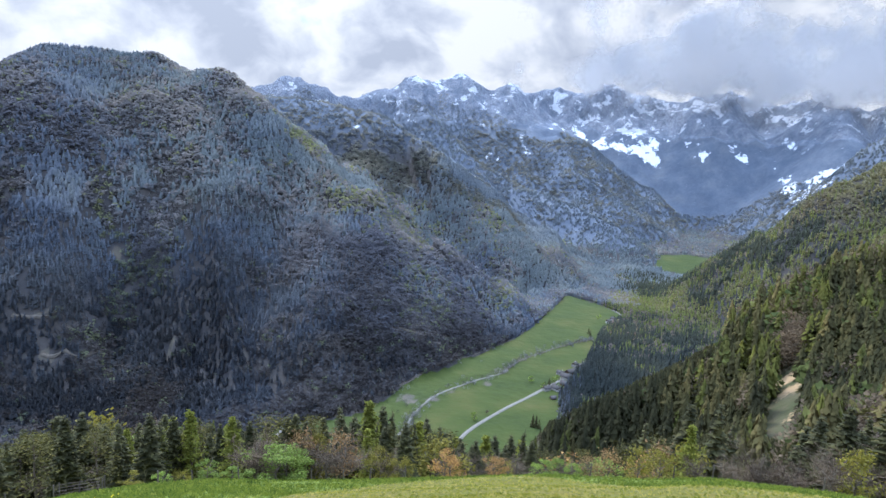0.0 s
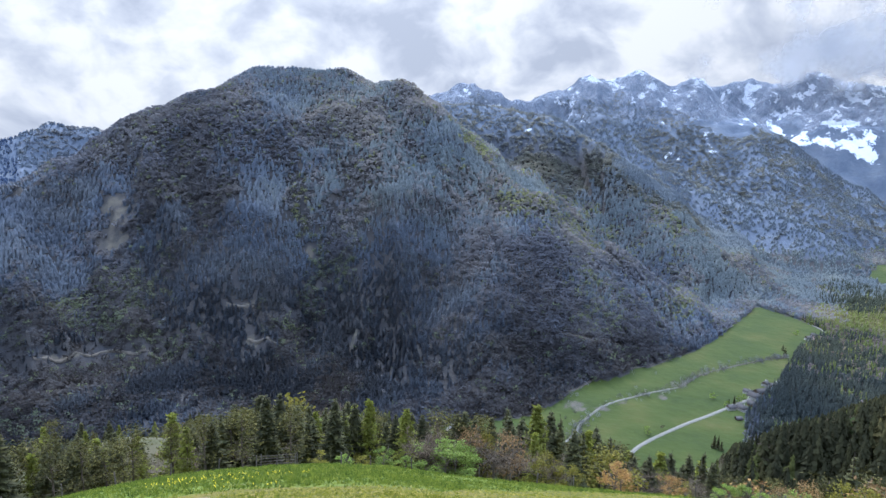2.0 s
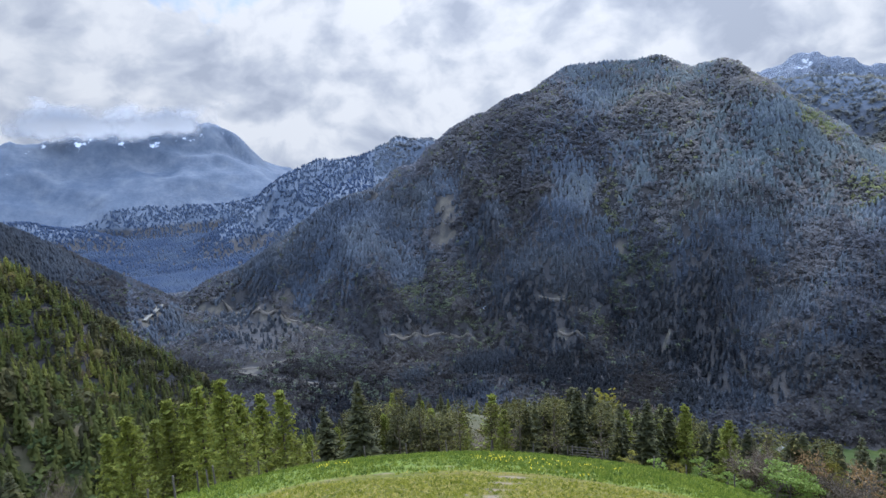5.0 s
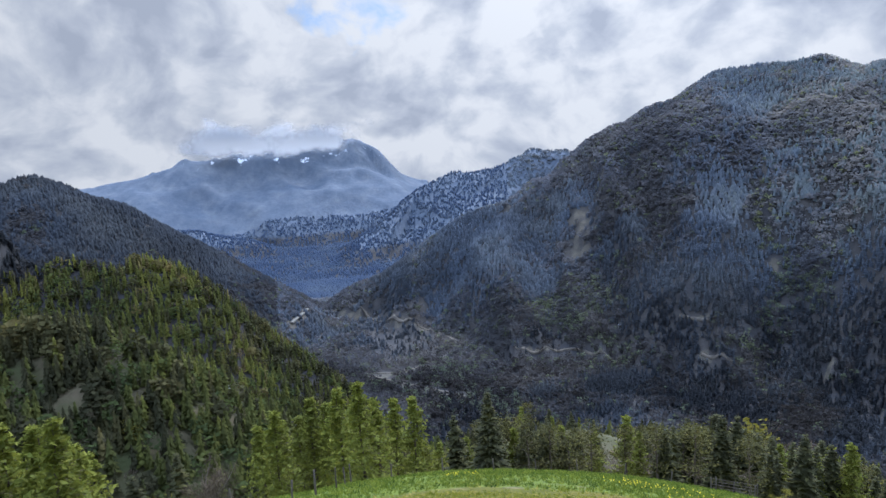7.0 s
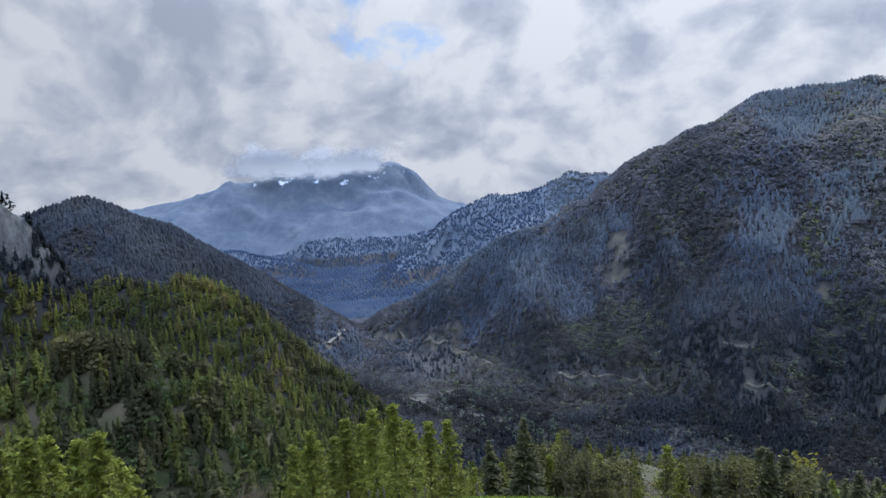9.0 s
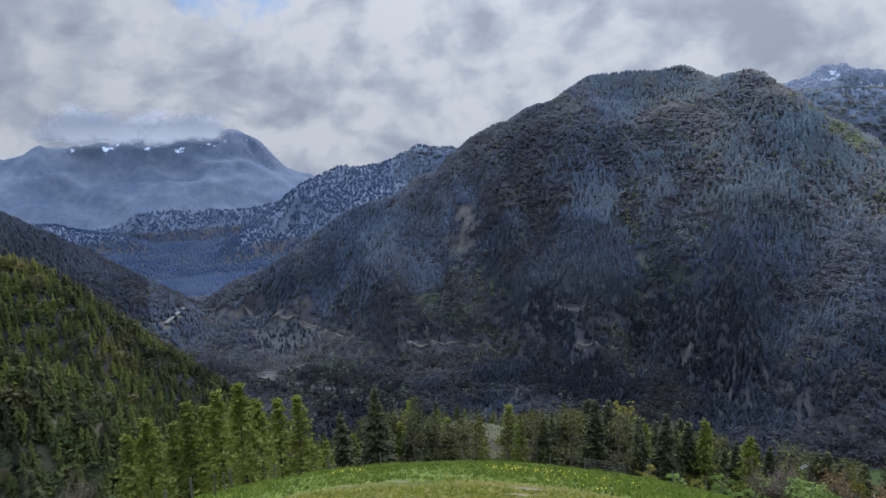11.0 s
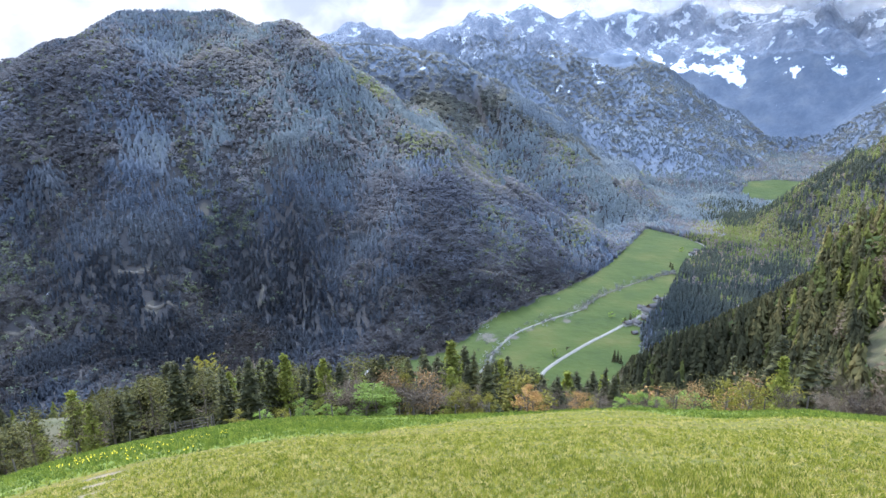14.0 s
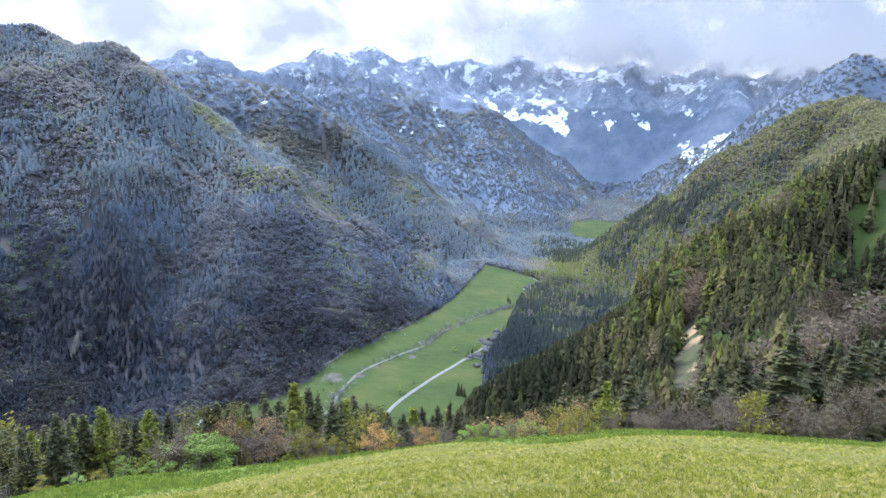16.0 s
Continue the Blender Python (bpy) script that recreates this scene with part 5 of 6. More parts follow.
for _az in np.arange(-52, 13, 0.55):
    if -42.3 < _az < -40.2:   # a gap, with a sandy clearing behind
        continue
    _line = np.interp(_az, [-52, -40, -30, -20, -10, 0, 5, 13], [-22.9, -23.6, -22.7, -23.8, -23.6, -24.4, -25.2, -25.2])
    _kind = _row.choice(["spruce", "slim_spruce", "pine", "larch", "twigs"], p=[0.40, 0.18, 0.30 if _az < -24 else 0.22, 0.10, 0.02 if _az < -24 else 0.10])
    _soft = _kind in ("yellow", "twigs", "blossom")
    stand(_kind, _az + _row.uniform(-0.4, 0.4), _line - _row.uniform(0, 1.3) - 1.3 * _soft, _row.uniform(5, 7) if _soft else _row.uniform(8, 13), _row.uniform(1.3, 1.7))
# bushes and small trees at the very edge of the meadow: kind, bearing, height angle of the top, distance, girth
EDGE = [("green_bush", -14.6, -26.6, 62, 1.7), ("green_bush", -13.6, -27.0, 62.5, 1.5), ("yellow_bush", -27.2, -27.3, 61, 1.5), ("green_bush", -20.8, -27.2, 62, 1.3), ("green_bush", -18.6, -28.0, 61, 1.5), ("yellow_bush", -22.8, -27.9, 60.5, 1.5), ("green_bush", -24.6, -27.7, 61, 1.5),
    ("blossom", -12.2, -25.3, 66, 0.95), ("yellow", -10.8, -25.8, 68, 0.95), ("blossom", -8.4, -25.4, 65, 0.8), ("yellow_bush", -4.5, -26.8, 64, 1.0), ("twigs", -3.7, -27.2, 63, 1.3), ("yellow_bush", -2.2, -27.6, 62, 1.3), ("rust_bush", 1.9, -26.9, 63, 1.25),
    ("rust_bush", 6.9, -27.2, 62.5, 1.35), ("twigs", 9.2, -27.2, 63, 1.4), ("green_bush", 11.4, -26.9, 62, 1.4), ("green_bush", 12.8, -26.6, 62, 1.3), ("green_bush", 14.3, -26.8, 62.5, 1.2), ("blossom", 15.8, -26.0, 63, 1.2), ("blossom", 17.6, -25.0, 65, 1.0), ("yellow", 20.3, -24.4, 65, 1.1),
    ("yellow", 22.2, -24.2, 62, 1.1), ("twigs", 25.2, -24.0, 64, 1.3), ("twigs", 28.0, -23.6, 64, 1.3), ("yellow", 37.0, -20.6, 66, 1.2), ("twigs", 35.4, -21.8, 65, 1.3), ("twigs", 41.0, -20.4, 67, 1.3), ("twigs", 43.2, -19.6, 68, 1.4), ("yellow", 8.2, -27.4, 66, 1.0)]
for _kind, _az, _el, _r, _girth in EDGE:
    _x, _y = bearing(_az, 0, _r)[:2]
    _tall = EYE + _r * math.tan(radians(_el)) - float(height(np.array([_x]), np.array([_y]))[0])
    plant(_kind, _x, _y, float(np.clip(_tall, 0.8, 9.0)), _girth)
stand("larch", -46.9, -23.2, 9.0, 1.7)
stand("spruce", -53.4, -20.6, 12.0, 1.2)
plant("yellow", *meet(-85.1, -21.0, 150.0)[:2], 13)
for _az, _el, _tall in LEAFLESS:
    stand("twigs", _az, _el, _tall, 1.1)


def fill_belt():
    """The rest of the belt of trees below the meadow."""
    rng = np.random.default_rng(21)
    line_az = [-104, -95, -75, -66, -57, -50, -40, -30, -20, -10, 0, 5, 10, 15, 20, 25, 28.8, 29.4, 33.0, 33.6, 40, 46, 52]
    line_el = [-13, -18.5, -21.5, -23.4, -24.6, -21.6, -23.8, -23.4, -24.7, -25.0, -25.6, -26.6, -26.4, -25.0, -22.4, -20.0, -18.8, -22.3, -22.3, -17.6, -16.0, -12.0, -8]
    n = 0
    while n < 380:
        az, r = rng.uniform(-102, 50), math.sqrt(rng.uniform(66 ** 2, 262 ** 2))
        if r < np.interp(az, CREST_AZ, CREST_R) + 12:
            continue
        if -42.3 < az < -40.2 and r < 225:
            continue
        a = radians(az)
        x, y = math.sin(a) * r, math.cos(a) * r
        z = float(height(np.array([x]), np.array([y]))[0])
        if bareness(np.array([x]), np.array([y]))[0] > 0.4:
            continue
        room = EYE + r * math.tan(radians(np.interp(az, line_az, line_el))) - z
        if room < 4:
            continue
        u = rng.random()
        if az < -55:
            kind = "larch" if u < 0.5 else "spruce" if u < 0.95 else "yellow"
        elif az > 24:
            kind = "twigs" if u < 0.16 else "spruce" if u < 0.72 else "yellow" if u < 0.85 else "larch"
        else:
            kind = "spruce" if u < 0.45 else "pine" if u < 0.6 else "larch" if u < 0.68 else "twigs" if u < 0.71 else "spruce" if az < -16 else "pine" if u < 0.85 else "yellow" if u < 0.93 else "rust"
        tall = min(room * rng.uniform(0.7, 1.0), 20 if kind in ("spruce", "larch", "pine") else 11)
        if az > 18 and r < 125:
            tall = min(tall, 10.5)
        if tall < 3.5 or (r > 120 and tall < 8):
            continue
        plant(kind, x, y, tall, rng.uniform(1.25, 1.75), rng)
        n += 1


fill_belt()

# ---- fence ----
WOOD = speckled("weathered_wood", [(0, (0.075, 0.060, 0.047)), (1, (0.150, 0.125, 0.10))], 0.9, 14.0)


def part(name, me, parent, label=""):
    ob = new(name, me)
    ob.parent = parent
    return tagged(ob, label) if label else ob


def lie(x, y):
    return float(height(np.array([float(x)]), np.array([float(y)]))[0])


def post_mesh(tall, rad, seed):
    g = np.random.default_rng(seed)
    t = Pieces()
    n = 8
    path = [(0, 0, -0.35), (0.01, 0, tall * 0.5), (0.015, 0.01, tall - 0.03), (0.015, 0.01, tall)]
    t.tube(path, [rad * 1.05, rad, rad * 0.95, rad * 0.75], n)
    b = len(t.v)
    t.v.append((0.015, 0.01, tall + 0.012))
    t.f += [(b - n + s, b - n + (s + 1) % n, b) for s in range(n)]
    return t.mesh("post", WOOD, False)


POSTS = [(-25.0, 57), (-22.1, 58), (-18.0, 59), (-11.2, 59.5), (-8.1, 60), (-5.5, 60), (-2.0, 60), (23.4, 55), (26.6, 55), (34.9, 57), (-48.9, 54), (-44.9, 55), (-40.5, 56), (-36.4, 57), (-78.0, 40), (-85.5, 38), (-72.8, 33), (-70.5, 38), (-68.5, 41), (-67.6, 45), (-67.0, 47), (-63.1, 50), (-53, 53), (-58, 52), (2.5, 59), (9, 57), (16, 56)]
_posts = [post_mesh(1.3, 0.055, 1), post_mesh(1.2, 0.05, 2), post_mesh(1.38, 0.06, 3)]
for _k, (_az, _r) in enumerate(POSTS):
    _x, _y = bearing(_az, 0, _r)[:2]
    _ob = new("fence_post", _posts[_k % 3])
    _s = 1.25 if _az < -66 else 1.0
    _ob.matrix_basis = pose(_x, _y, lie(_x, _y), _rng.uniform(-4, 4), _rng.uniform(-4, 4), _rng.uniform(0, 360)) @ Matrix.Diagonal((1.1, 1.1, _s, 1))
    tagged(_ob, "weathered grey round wooden fence post in the grass", "fence post", "fence posts round the meadow")


def rail_fence():
    """Four rails between posts where the fence is doubled to a gate."""
    base = new("rail_fence")
    tagged(base, "weathered wooden rail fence at the meadow's edge", "fence")
    a, b = bearing(-33.0, 0, 57), bearing(-29.3, 0, 57)
    za, zb = lie(a[0], a[1]), lie(b[0], b[1])
    base.location = (a[0], a[1], za)
    dx, dy, dz = b[0] - a[0], b[1] - a[1], zb - za
    for q, dd in ((0, 0), (0.06, 0.25), (0.97, 0), (1.0, 0.1), (0.5, 0.05)):
        p = part("post", _posts[int(q * 2)], base)
        p.location = (dx * q + dd * 0.3, dy * q + dd, dz * q - 0.02)
    for k in range(4):
        t = Pieces()
        z0 = 0.35 + 0.27 * k
        t.tube([(0, 0, z0), (dx * 0.5, dy * 0.5, dz * 0.5 + z0 + 0.04), (dx, dy, dz + z0 + 0.03 * k)], [0.026, 0.028, 0.025], 6)
        part("rail", t.mesh("rail", WOOD), base)


rail_fence()

# ---- grass and flowers ----
GRASS = forest_material("grass_blades", [(0, (0.055, 0.072, 0.008)), (0.4, (0.120, 0.128, 0.012)), (0.75, (0.215, 0.190, 0.028)), (1, (0.34, 0.27, 0.10))], 0.8, 0.3, False)
LUSH = forest_material("lush_grass_blades", [(0, (0.030, 0.052, 0.008)), (0.5, (0.082, 0.108, 0.012)), (0.9, (0.130, 0.150, 0.018)), (1, (0.19, 0.19, 0.035))], 0.8, 0.3, False)


def tuft(rng, blades, lean, thick):
    """One tuft of bent blades, one unit high."""
    v, f = [], []
    for _ in range(blades):
        a, w = rng.uniform(0, 2 * math.pi), rng.uniform(0, 2 * math.pi)
        c = np.array([math.cos(a), math.sin(a), 0]) * rng.uniform(0, 0.5)
        tip = c + np.array([math.cos(w) * lean * rng.uniform(0.3, 1), math.sin(w) * lean * rng.uniform(0.3, 1), rng.uniform(0.6, 1.1)])
        e = np.array([-math.sin(w), math.cos(w), 0]) * thick
        b = len(v)
        v += [c - e, c + e, tip]
        f.append((b, b + 1, b + 2))
    return np.array(v), np.array(f)


def sow():
    rng = np.random.default_rng(31)
    shapes = [tuft(rng, 6, 0.9, 0.10) for _ in range(6)]
    # short grazed turf, thicker towards the overlook
    x, y = [], []
    for n, r0, r1 in ((26000, 5.5, 12), (30000, 12, 24), (30000, 24, 56)):
        a, b = spread(n, -98, 52, r0, r1, rng)
        x.append(a)
        y.append(b)
    x, y = np.concatenate(x), np.concatenate(y)
    az, r = np.degrees(np.arctan2(x, y)), np.hypot(x, y)
    edge = np.interp(az, LUSH_AZ, LUSH_R)
    ok = (r < edge + 0.5) & (bareness(x, y) < 0.35)
    x, y, r = x[ok], y[ok], r[ok]
    tall = rng.uniform(0.03, 0.085, len(x)) * (1 + 0.5 * fbm(x, y, 3, 2, 12))
    wide = tall * np.interp(r, [4, 15, 50], [1.1, 1.7, 2.8])
    ob = wood("meadow_grass", "short grazed yellow-green meadow grass", shapes, x, y, height(x, y) + 0.405, tall, wide, GRASS, rng)
    tagged(ob, category="grass")
    x, y = spread(52000, -98, 52, 18, 62, rng)
    az, r = np.degrees(np.arctan2(x, y)), np.hypot(x, y)
    ok = (r > np.interp(az, LUSH_AZ, LUSH_R) + rng.normal(size=len(x)) * 0.7) & (r < np.interp(az, CREST_AZ, CREST_R) + 5) & (bareness(x, y) < 0.35)
    x, y = x[ok], y[ok]
    tall = rng.uniform(0.07, 0.20, len(x)) * (1 + 0.7 * fbm(x, y, 4, 3, 13))
    ob = wood("lush_grass", "tall lush green grass along the fence", shapes, x, y, height(x, y) + 0.4, tall, tall * 1.7, LUSH, rng)
    tagged(ob, category="grass")
    # dandelions
    m, add, p = material("dandelion_yellow", 0.7)
    p.inputs["Base Color"].default_value = (0.75, 0.55, 0.02, 1)
    x, y = spread(420, -58, -28, 22, 40, rng)
    az, r = np.degrees(np.arctan2(x, y)), np.hypot(x, y)
    ok = (r > np.interp(az, LUSH_AZ, LUSH_R)) & (fbm(x, y, 7, 3, 19) > 0.02)
    x, y = x[ok], y[ok]
    n = 6
    ring = np.array([(math.cos(k * math.pi / 3), math.sin(k * math.pi / 3), 0.7) for k in range(n)] + [(0, 0, 1.0)])
    shape = (ring, np.array([(k, (k + 1) % n, n) for k in range(n)]))
    tall = rng.uniform(0.2, 0.34, len(x))
    ob = wood("dandelions", "yellow dandelion heads in the lush grass", [shape], x, y, height(x, y) + 0.4, tall, np.full(len(x), 0.024), m, rng)
    tagged(ob, category="flowers")


sow()

# ---- stones of the trodden path ----
STONE = speckled("pale_limestone", [(0, (0.13, 0.10, 0.068)), (1, (0.22, 0.18, 0.125))], 0.9, 20.0)


def stone_mesh(seed):
    g = np.random.default_rng(seed)
    bm = bmesh.new()
    bmesh.ops.create_icosphere(bm, subdivisions=1, radius=1)
    for v in bm.verts:
        v.co *= g.uniform(0.7, 1.15)
        v.co.z *= 0.45
    me = bpy.data.meshes.new("stone")
    bm.to_mesh(me)
    bm.free()
    me.materials.append(STONE)
    return me


_stones = [stone_mesh(k) for k in range(4)]
for _k in range(70):
    _bx, _by, _w = BARE_SPOTS[_k % 6] if _k < 45 else BARE_SPOTS[6 + _k % 9]
    _x, _y = _bx + _rng.normal() * _w * 0.9, _by + _rng.normal() * _w * 0.9
    _ob = new("stone", _stones[_k % 4])
    _s = _rng.uniform(0.025, 0.065)
    _ob.matrix_basis = pose(_x, _y, lie(_x, _y) + 0.01, 0, 0, _rng.uniform(0, 360)) @ Matrix.Diagonal((_s, _s * _rng.uniform(0.6, 1), _s, 1))
    tagged(_ob, "pale flat limestone on the trodden path", "stone", "stones on the path")

# ---- valley: roads, river, farms ----
m_, add_, p_ = material("gravel_road", 0.9)
feed(p_, "Base Color", ramp_of(add_, grain(add_, 0.4, 5), [(0.3, (0.105, 0.10, 0.085)), (0.7, (0.16, 0.15, 0.128))]))
ROADMAT = m_
m_, add_, p_ = material("forest_track", 0.95)
feed(p_, "Base Color", ramp_of(add_, grain(add_, 0.15, 5), [(0.3, (0.050, 0.044, 0.036)), (0.7, (0.095, 0.082, 0.066))]))
TRACKMAT = m_
m_, add_, p_ = material("river_water", 0.55)
feed(p_, "Base Color", ramp_of(add_, grain(add_, 0.5, 5), [(0.35, (0.06, 0.06, 0.05)), (0.65, (0.15, 0.14, 0.115))]))
WATERMAT = m_


def smooth_line(pts, n):
    """A rounded line through points of the plan."""
    p = np.array([pts[0], *pts, pts[-1]], float)
    out = []
    for k in range(1, len(p) - 2):
        for t in np.linspace(0, 1, n, endpoint=False):
            a, b, c, d = p[k - 1], p[k], p[k + 1], p[k + 2]
            out.append(0.5 * (2 * b + (c - a) * t + (2 * a - 5 * b + 4 * c - d) * t * t + (3 * b - a - 3 * c + d) * t ** 3))
    return np.array(out + [p[-2]])


def ribbon(name, pts, wide, mat, lift, label, category, ragged=0.0, kind="structure"):
    """A strip laid on the land, with a thickness of its own."""
    line = smooth_line(pts, 10)
    g = np.random.default_rng(len(pts))
    d = np.gradient(line, axis=0)
    d /= np.linalg.norm(d, axis=1)[:, None] + 1e-9
    nrm = np.stack([-d[:, 1], d[:, 0]], 1)
    half = wide / 2 * (1 + ragged * g.uniform(-0.6, 0.9, (len(line), 2)))
    left, right = line + nrm * half[:, :1], line - nrm * half[:, 1:]
    zl, zr, zc = (height(q[:, 0], q[:, 1]) for q in (left, right, line))
    if kind == "structure" and ragged == 0:
        top = np.maximum(np.maximum(zl, zr), zc) + lift
        zl = zr = top
    else:
        zl, zr = np.maximum(zl, zc) + lift, np.maximum(zr, zc) + lift
    n = len(line)
    v = np.concatenate([np.c_[left, zl], np.c_[right, zr], np.c_[left + nrm * 0.6, zl - lift - 1.5], np.c_[right - nrm * 0.6, zr - lift - 1.5]])
    f = []
    for k in range(n - 1):
        f += [(k, n + k, n + k + 1, k + 1), (2 * n + k, k, k + 1, 2 * n + k + 1), (n + k, 3 * n + k, 3 * n + k + 1, n + k + 1)]
    me = mesh_of(name, v, np.array(f))
    me.materials.append(mat)
    return tagged(new(name, me), label, category, kind=kind)


def sighted(pairs, start=100.0):
    return [meet(a, e, start)[:2] for a, e in pairs]


ROAD = sighted([(2.9, -26.5), (3.7, -25.5), (5.2, -24.4), (7.8, -22.8), (10.4, -21.3), (12.3, -20.1), (13.6, -18.9), (14.7, -18.0), (15.6, -17.2), (15.7, -16.1), (16.5, -15.3), (17.4, -14.7), (18.4, -13.9)])
RIVER = sighted([(-2.9, -26.0), (-2.1, -25.1), (-1.3, -23.9), (0.6, -22.4), (3.4, -21.2), (6.8, -20.0)])
CREEK = sighted([(6.8, -20.0), (8.3, -18.8), (10.6, -17.7), (13.2, -16.6), (15.0, -16.1)])
STREAM = sighted([(-7.4, -23.8), (-6.6, -22.9), (-5.8, -22.4), (-3.7, -22.3), (-2.9, -21.6), (-1.0, -20.5), (0.6, -19.6), (3.9, -18.6), (5.8, -17.7)])
ARC = sighted([(-15.2, -27.4), (-14.7, -26.4), (-14.5, -25.8), (-13.9, -25.2), (-13.1, -24.9), (-12.3, -24.8)])
ribbon("road", ROAD, 6.0, ROADMAT, 0.35, "pale valley road through the pastures", "road")
ribbon("field_road", ARC, 5.0, ROADMAT, 0.35, "pale curved road at the valley floor", "road")
ribbon("farm_track", sighted([(15.5, -12.6), (16.2, -13.1), (17.0, -13.4), (17.6, -13.9), (17.0, -14.7)]), 4.0, ROADMAT, 0.35, "pale farm track across the pasture", "road")
ribbon("river", RIVER, 4.0, WATERMAT, 0.25, "shallow pale river between gravel banks", "river", 0.5)
ribbon("creek", CREEK, 4.0, TRACKMAT, 0.3, "narrow creek bed through the pasture", "creek", 0.5)
ribbon("stream", STREAM, 3.5, TRACKMAT, 0.3, "gravel stream bed along the mountain's foot", "stream", 0.7)
ribbon("valley_road", sighted([(-70.9, -13.4), (-70.4, -13.1), (-69.9, -12.7), (-69.3, -12.3)]), 9.0, ROADMAT, 1.0, "pale road far down the valley", "road")
for _pts in TRACK_SIGHTS:
    ribbon("forest_track", sighted(_pts), 8.0 if _pts[0][0] < -60 else 5.0, TRACKMAT, 1.2, "pale brown forest track cut across the slope", "track", 0.35)

WALLS = speckled("white_plaster", [(0, (0.45, 0.43, 0.39)), (1, (0.62, 0.60, 0.55))], 0.9, 0.8)
ROOF = speckled("grey_roof_tiles", [(0, (0.035, 0.035, 0.038)), (1, (0.075, 0.068, 0.064))], 0.8, 0.7)
TIMBER = speckled("dark_timber", [(0, (0.10, 0.065, 0.04)), (1, (0.17, 0.12, 0.08))], 0.9, 1.0)
PANE, _add, _p = material("dark_window_glass", 0.15)
_p.inputs["Base Color"].default_value = (0.03, 0.035, 0.04, 1)


def box_mesh(name, x0, x1, y0, y1, z0, z1, mat):
    v = [(x, y, z) for z in (z0, z1) for x, y in ((x0, y0), (x1, y0), (x1, y1), (x0, y1))]
    me = mesh_of(name, v, [(0, 3, 2, 1), (4, 5, 6, 7), (0, 1, 5, 4), (1, 2, 6, 5), (2, 3, 7, 6), (3, 0, 4, 7)])
    me.materials.append(mat)
    return me


def house(x, y, turn, length, width, eaves, ridge, barn=False):
    """A farmhouse or barn with a gabled roof, chimney, windows and door."""
    base = new("barn" if barn else "farmhouse")
    tagged(base, "dark timber barn with a grey gabled roof" if barn else "white farmhouse with a grey gabled roof", "barn" if barn else "house", "farm buildings in the valley")
    base.matrix_basis = pose(x, y, lie(x, y), 0, 0, turn)
    a, b = length / 2, width / 2
    me = mesh_of("wall", [(-a, -b, -1), (a, -b, -1), (a, b, -1), (-a, b, -1), (-a, -b, eaves), (a, -b, eaves), (a, b, eaves), (-a, b, eaves)], [(0, 1, 5, 4), (1, 2, 6, 5), (2, 3, 7, 6), (3, 0, 4, 7)])
    me.materials.append(TIMBER if barn else WALLS)
    part("wall", me, base)
    for sx in (-a, a):
        g = mesh_of("gable", [(sx, -b, eaves), (sx, b, eaves), (sx, 0, ridge - 0.25)], [(0, 1, 2)])
        g.materials.append(TIMBER)
        part("gable", g, base)
    for s in (-1, 1):
        o, t = 0.9, 0.3
        drop = (ridge - eaves) / b * o
        pts = [(-a - o, s * (b + o), eaves - drop), (a + o, s * (b + o), eaves - drop), (a + o, 0, ridge), (-a - o, 0, ridge)]
        r_ = mesh_of("roof", pts + [(px, py, pz + t) for px, py, pz in pts], [(0, 1, 2, 3), (4, 5, 6, 7), (0, 1, 5, 4), (1, 2, 6, 5), (2, 3, 7, 6), (3, 0, 4, 7)])
        r_.materials.append(ROOF)
        part("roof", r_, base)
    if not barn:
        part("chimney", box_mesh("chimney", a * 0.3, a * 0.3 + 0.8, -0.4, 0.4, ridge - 0.6, ridge + 1.1, WALLS), base)
        for s in (-1, 1):
            for k in range(3):
                wx = -a + length * (k + 0.7) / 3.4
                part("window", box_mesh("window", wx - 0.55, wx + 0.55, s * b - 0.06, s * b + 0.06, 1.0, 2.3, PANE), base)
    part("door", box_mesh("door", -0.6, 0.6 if not barn else 2.2, -b - 0.08, -b + 0.05, -0.2, 2.1 if not barn else 3.2, TIMBER), base)


HOUSES = [(11.2, -21.0, 30, 13, 9, 4.5, 8.5, 0), (12.1, -20.9, -50, 16, 10, 5, 10, 0), (11.9, -21.7, 20, 9, 7, 3, 6, 1), (13.0, -19.8, -40, 22, 13, 5, 11, 0), (13.4, -19.3, 35, 24, 12, 5, 10, 1), (12.4, -19.5, -30, 14, 9, 4.5, 8.5, 0), (12.9, -20.4, -35, 16, 10, 4, 9, 1), (13.6, -18.6, 60, 14, 9, 5, 9, 0), (16.4, -14.4, 20, 18, 11, 5, 10, 0), (16.7, -14.1, -60, 14, 9, 4, 8, 1), (14.3, -18.6, 15, 14, 9, 4, 8, 1)]
for _az, _el, _turn, *_size, _barn in HOUSES:
    _x, _y, _ = meet(_az, _el, 500.0)
    house(_x, _y, _turn, *_size, barn=bool(_barn))

VALLEY_TREES = [("green", 4.5, -24.3, 14), ("spruce", 10.2, -24.3, 22), ("spruce", 10.5, -24.2, 18), ("spruce", 10.8, -24.4, 16), ("green", 9.7, -20.5, 13), ("spruce", 11.4, -20.5, 15), ("green", 11.8, -20.3, 12), ("twigs", 5.7, -23.7, 9), ("green", 15.4, -14.2, 14), ("spruce", 14.8, -15.8, 16), ("green", 10.9, -20.9, 12), ("green", 13.9, -19.6, 10), ("spruce", 14.6, -15.6, 16), ("spruce", 9.9, -13.9, 18), ("green", 12.2, -20.0, 11), ("spruce", 11.0, -20.7, 12)]
for _kind, _az, _el, _tall in VALLEY_TREES:
    _x, _y, _ = meet(_az, _el, 500.0)
    plant(_kind, _x, _y, _tall, 1.1)


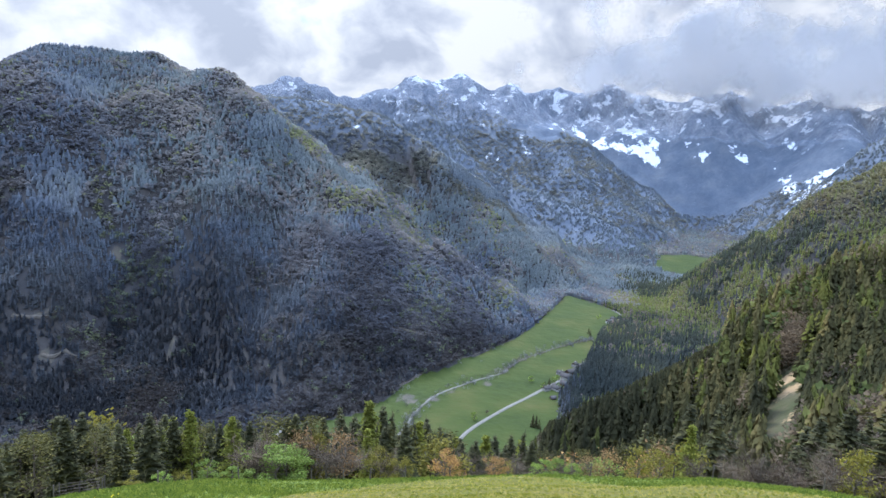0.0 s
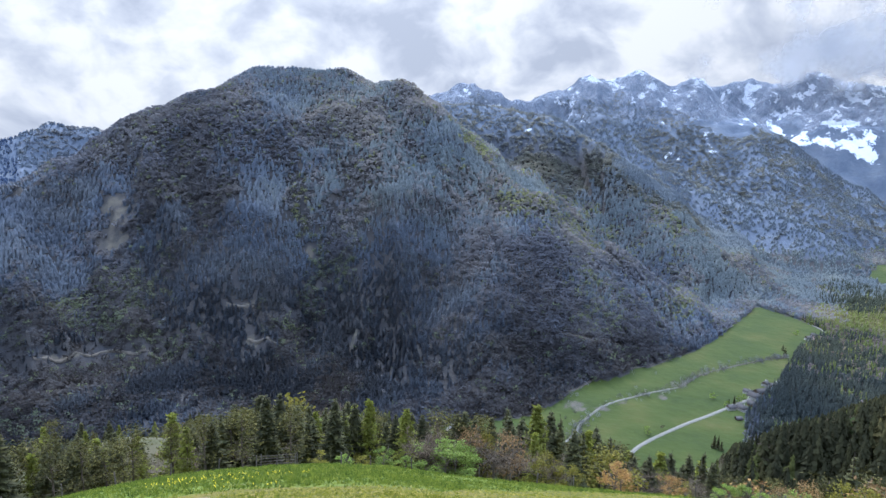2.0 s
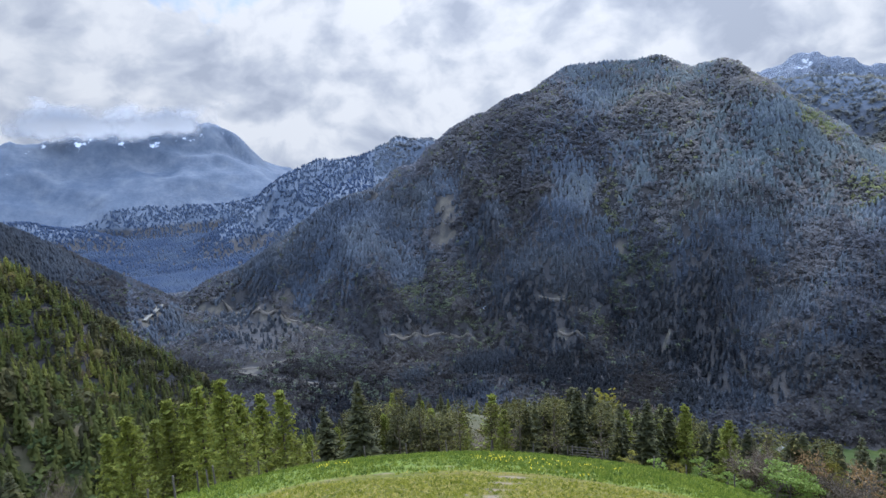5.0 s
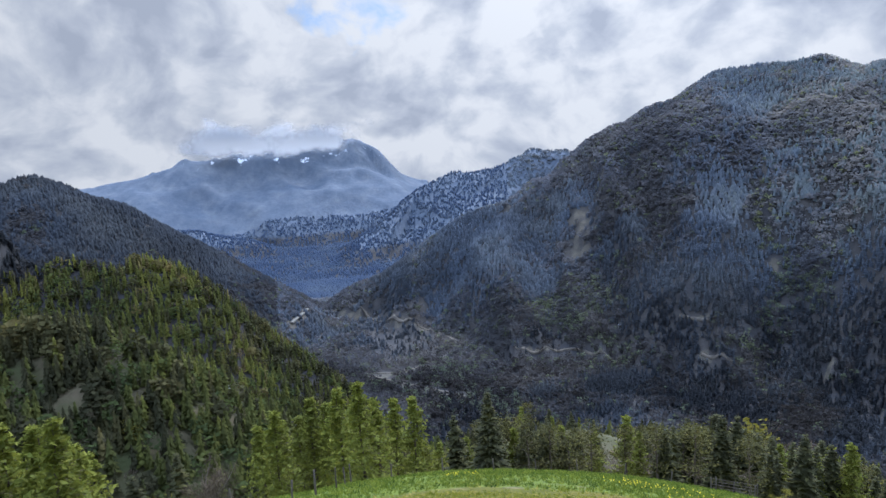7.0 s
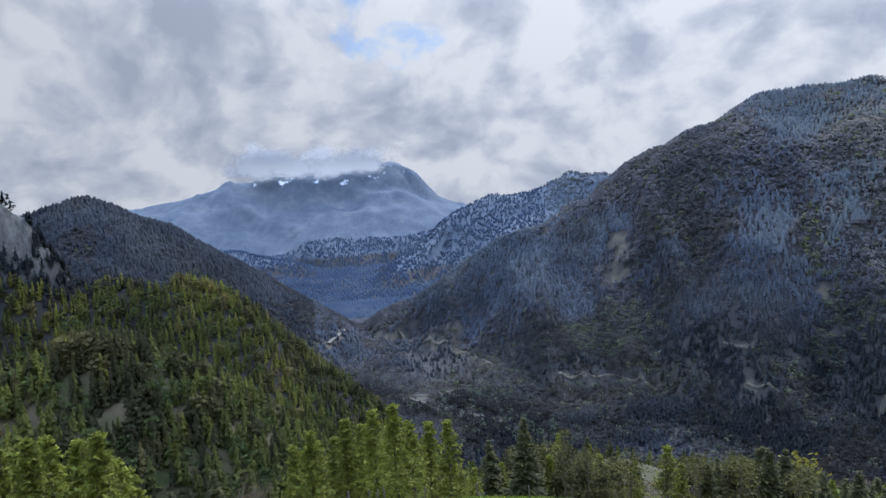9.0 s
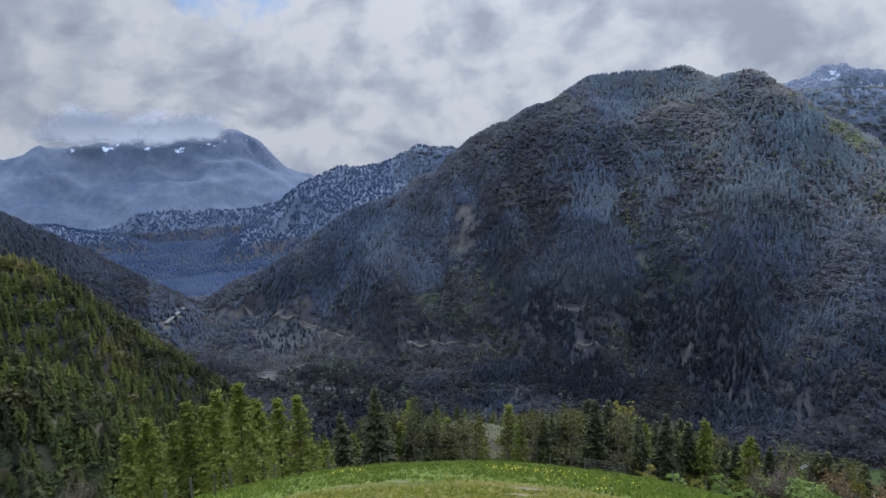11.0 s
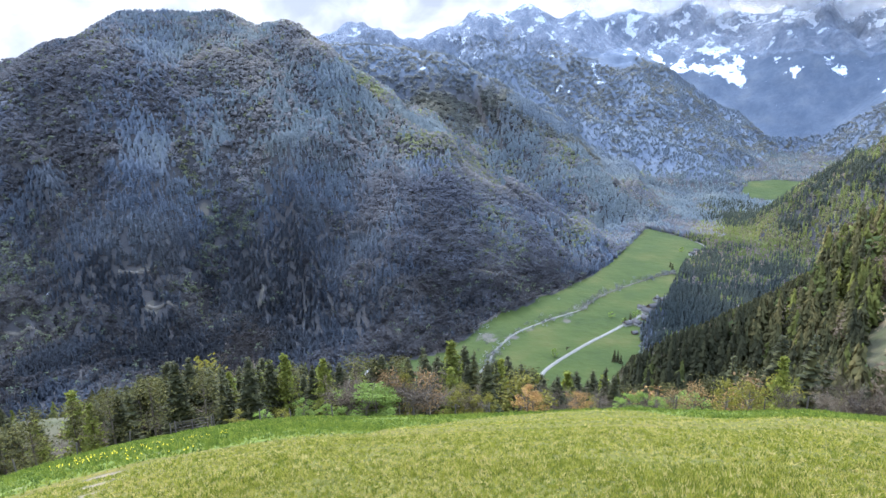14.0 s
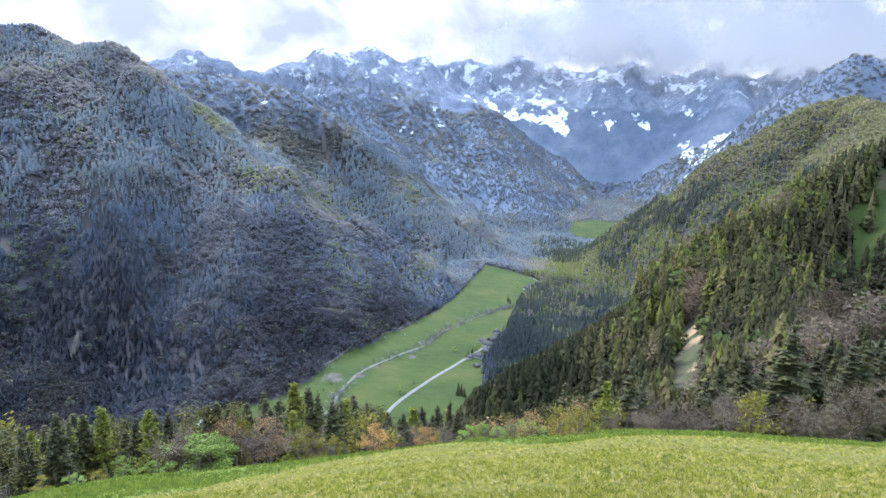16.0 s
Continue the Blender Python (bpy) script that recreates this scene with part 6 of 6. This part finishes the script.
def hedges():
    """Bushes and small trees along the creek, the river and the stream."""
    rng = np.random.default_rng(61)
    xs, ys = [], []
    for line, n, off in ((CREEK, 240, 7), (RIVER, 150, 9), (STREAM, 170, 9)):
        p = smooth_line(line, 30)
        k = rng.integers(0, len(p), n)
        xs.append(p[k, 0] + rng.normal(size=n) * off)
        ys.append(p[k, 1] + rng.normal(size=n) * off)
    x, y = np.concatenate(xs), np.concatenate(ys)
    tall = rng.uniform(3, 10, len(x))
    ob = wood("hedge", "leafless and greening bushes along the creek and river", TWIG_MID, x, y, height(x, y), tall, tall * 1.2, MAT["hazed_bare_beeches"], rng)
    tagged(ob, category="bushes")


hedges()


# ---- cloud caught on the high peaks ----
def cloud_material():
    m, add, p = material("cloud", 1.0)
    out = [n for n in m.node_tree.nodes if n.type == "OUTPUT_MATERIAL"][0]
    at = add("ShaderNodeTexCoord").outputs["Object"]
    body = add("ShaderNodeAttribute", attribute_name="body").outputs["Fac"]
    g = add("ShaderNodeTexNoise", {"Vector": at, "Scale": 0.0035, "Detail": 5.0, "Roughness": 0.55}).outputs[0]
    s = add("ShaderNodeMath", {0: g, 1: 0.5}, operation="SUBTRACT").outputs[0]
    s = add("ShaderNodeMath", {0: s, 1: 2.6, 2: body}, operation="MULTIPLY_ADD").outputs[0]
    thick = add("ShaderNodeMapRange", {0: s, 1: 0.05, 2: 0.75}, interpolation_type="SMOOTHSTEP").outputs[0]
    white = add("ShaderNodeBsdfDiffuse", {0: (0.45, 0.45, 0.455, 1)})
    lit = add("ShaderNodeBsdfTranslucent", {0: (0.45, 0.45, 0.455, 1)})
    both = add("ShaderNodeMixShader", {0: 0.5, 1: white.outputs[0], 2: lit.outputs[0]})
    clear = add("ShaderNodeBsdfTransparent")
    mix = add("ShaderNodeMixShader", {0: thick, 1: clear.outputs[0], 2: both.outputs[0]})
    m.node_tree.links.new(mix.outputs[0], out.inputs[0])
    return m


def cloud_bank(az0, az1, low, high, dist, seed, mat):
    """A bank of cloud lying along a crest: lens-shaped, thinning towards its rims."""
    na, nz = 60, 14
    verts, faces, body = [], [], []
    for side in (0, 1):
        for i in range(na):
            u = i / (na - 1)
            az = az0 + (az1 - az0) * u
            for j in range(nz):
                w = j / (nz - 1)
                swell = math.sin(math.pi * w) * math.sin(math.pi * u) ** 0.5
                d = dist + (-1 if side == 0 else 1) * 130 * swell
                verts.append(bearing(az, low + (high - low) * w, d))
                body.append(1.1 * min(1, 3 * w, 1.7 * (1 - w)) * min(1, 4 * u, 4 * (1 - u)) - 0.3)
        b = side * na * nz
        faces += [(b + i * nz + j, b + (i + 1) * nz + j, b + (i + 1) * nz + j + 1, b + i * nz + j + 1) for i in range(na - 1) for j in range(nz - 1)]
    me = mesh_of("cloud_bank", verts, np.array(faces))
    attribute(me, "body", body)
    me.materials.append(mat)
    me.polygons.foreach_set("use_smooth", [True] * len(me.polygons))
    tagged(new("cloud_bank", me), "grey-white cloud bank resting on the snowy peaks", "cloud", kind="stuff")


CLOUD = cloud_material()
cloud_bank(5.0, 60.0, 3.3, 15.0, 4300, 1, CLOUD)
cloud_bank(-80, -61.5, 1.2, 5.2, 4330, 2, CLOUD)
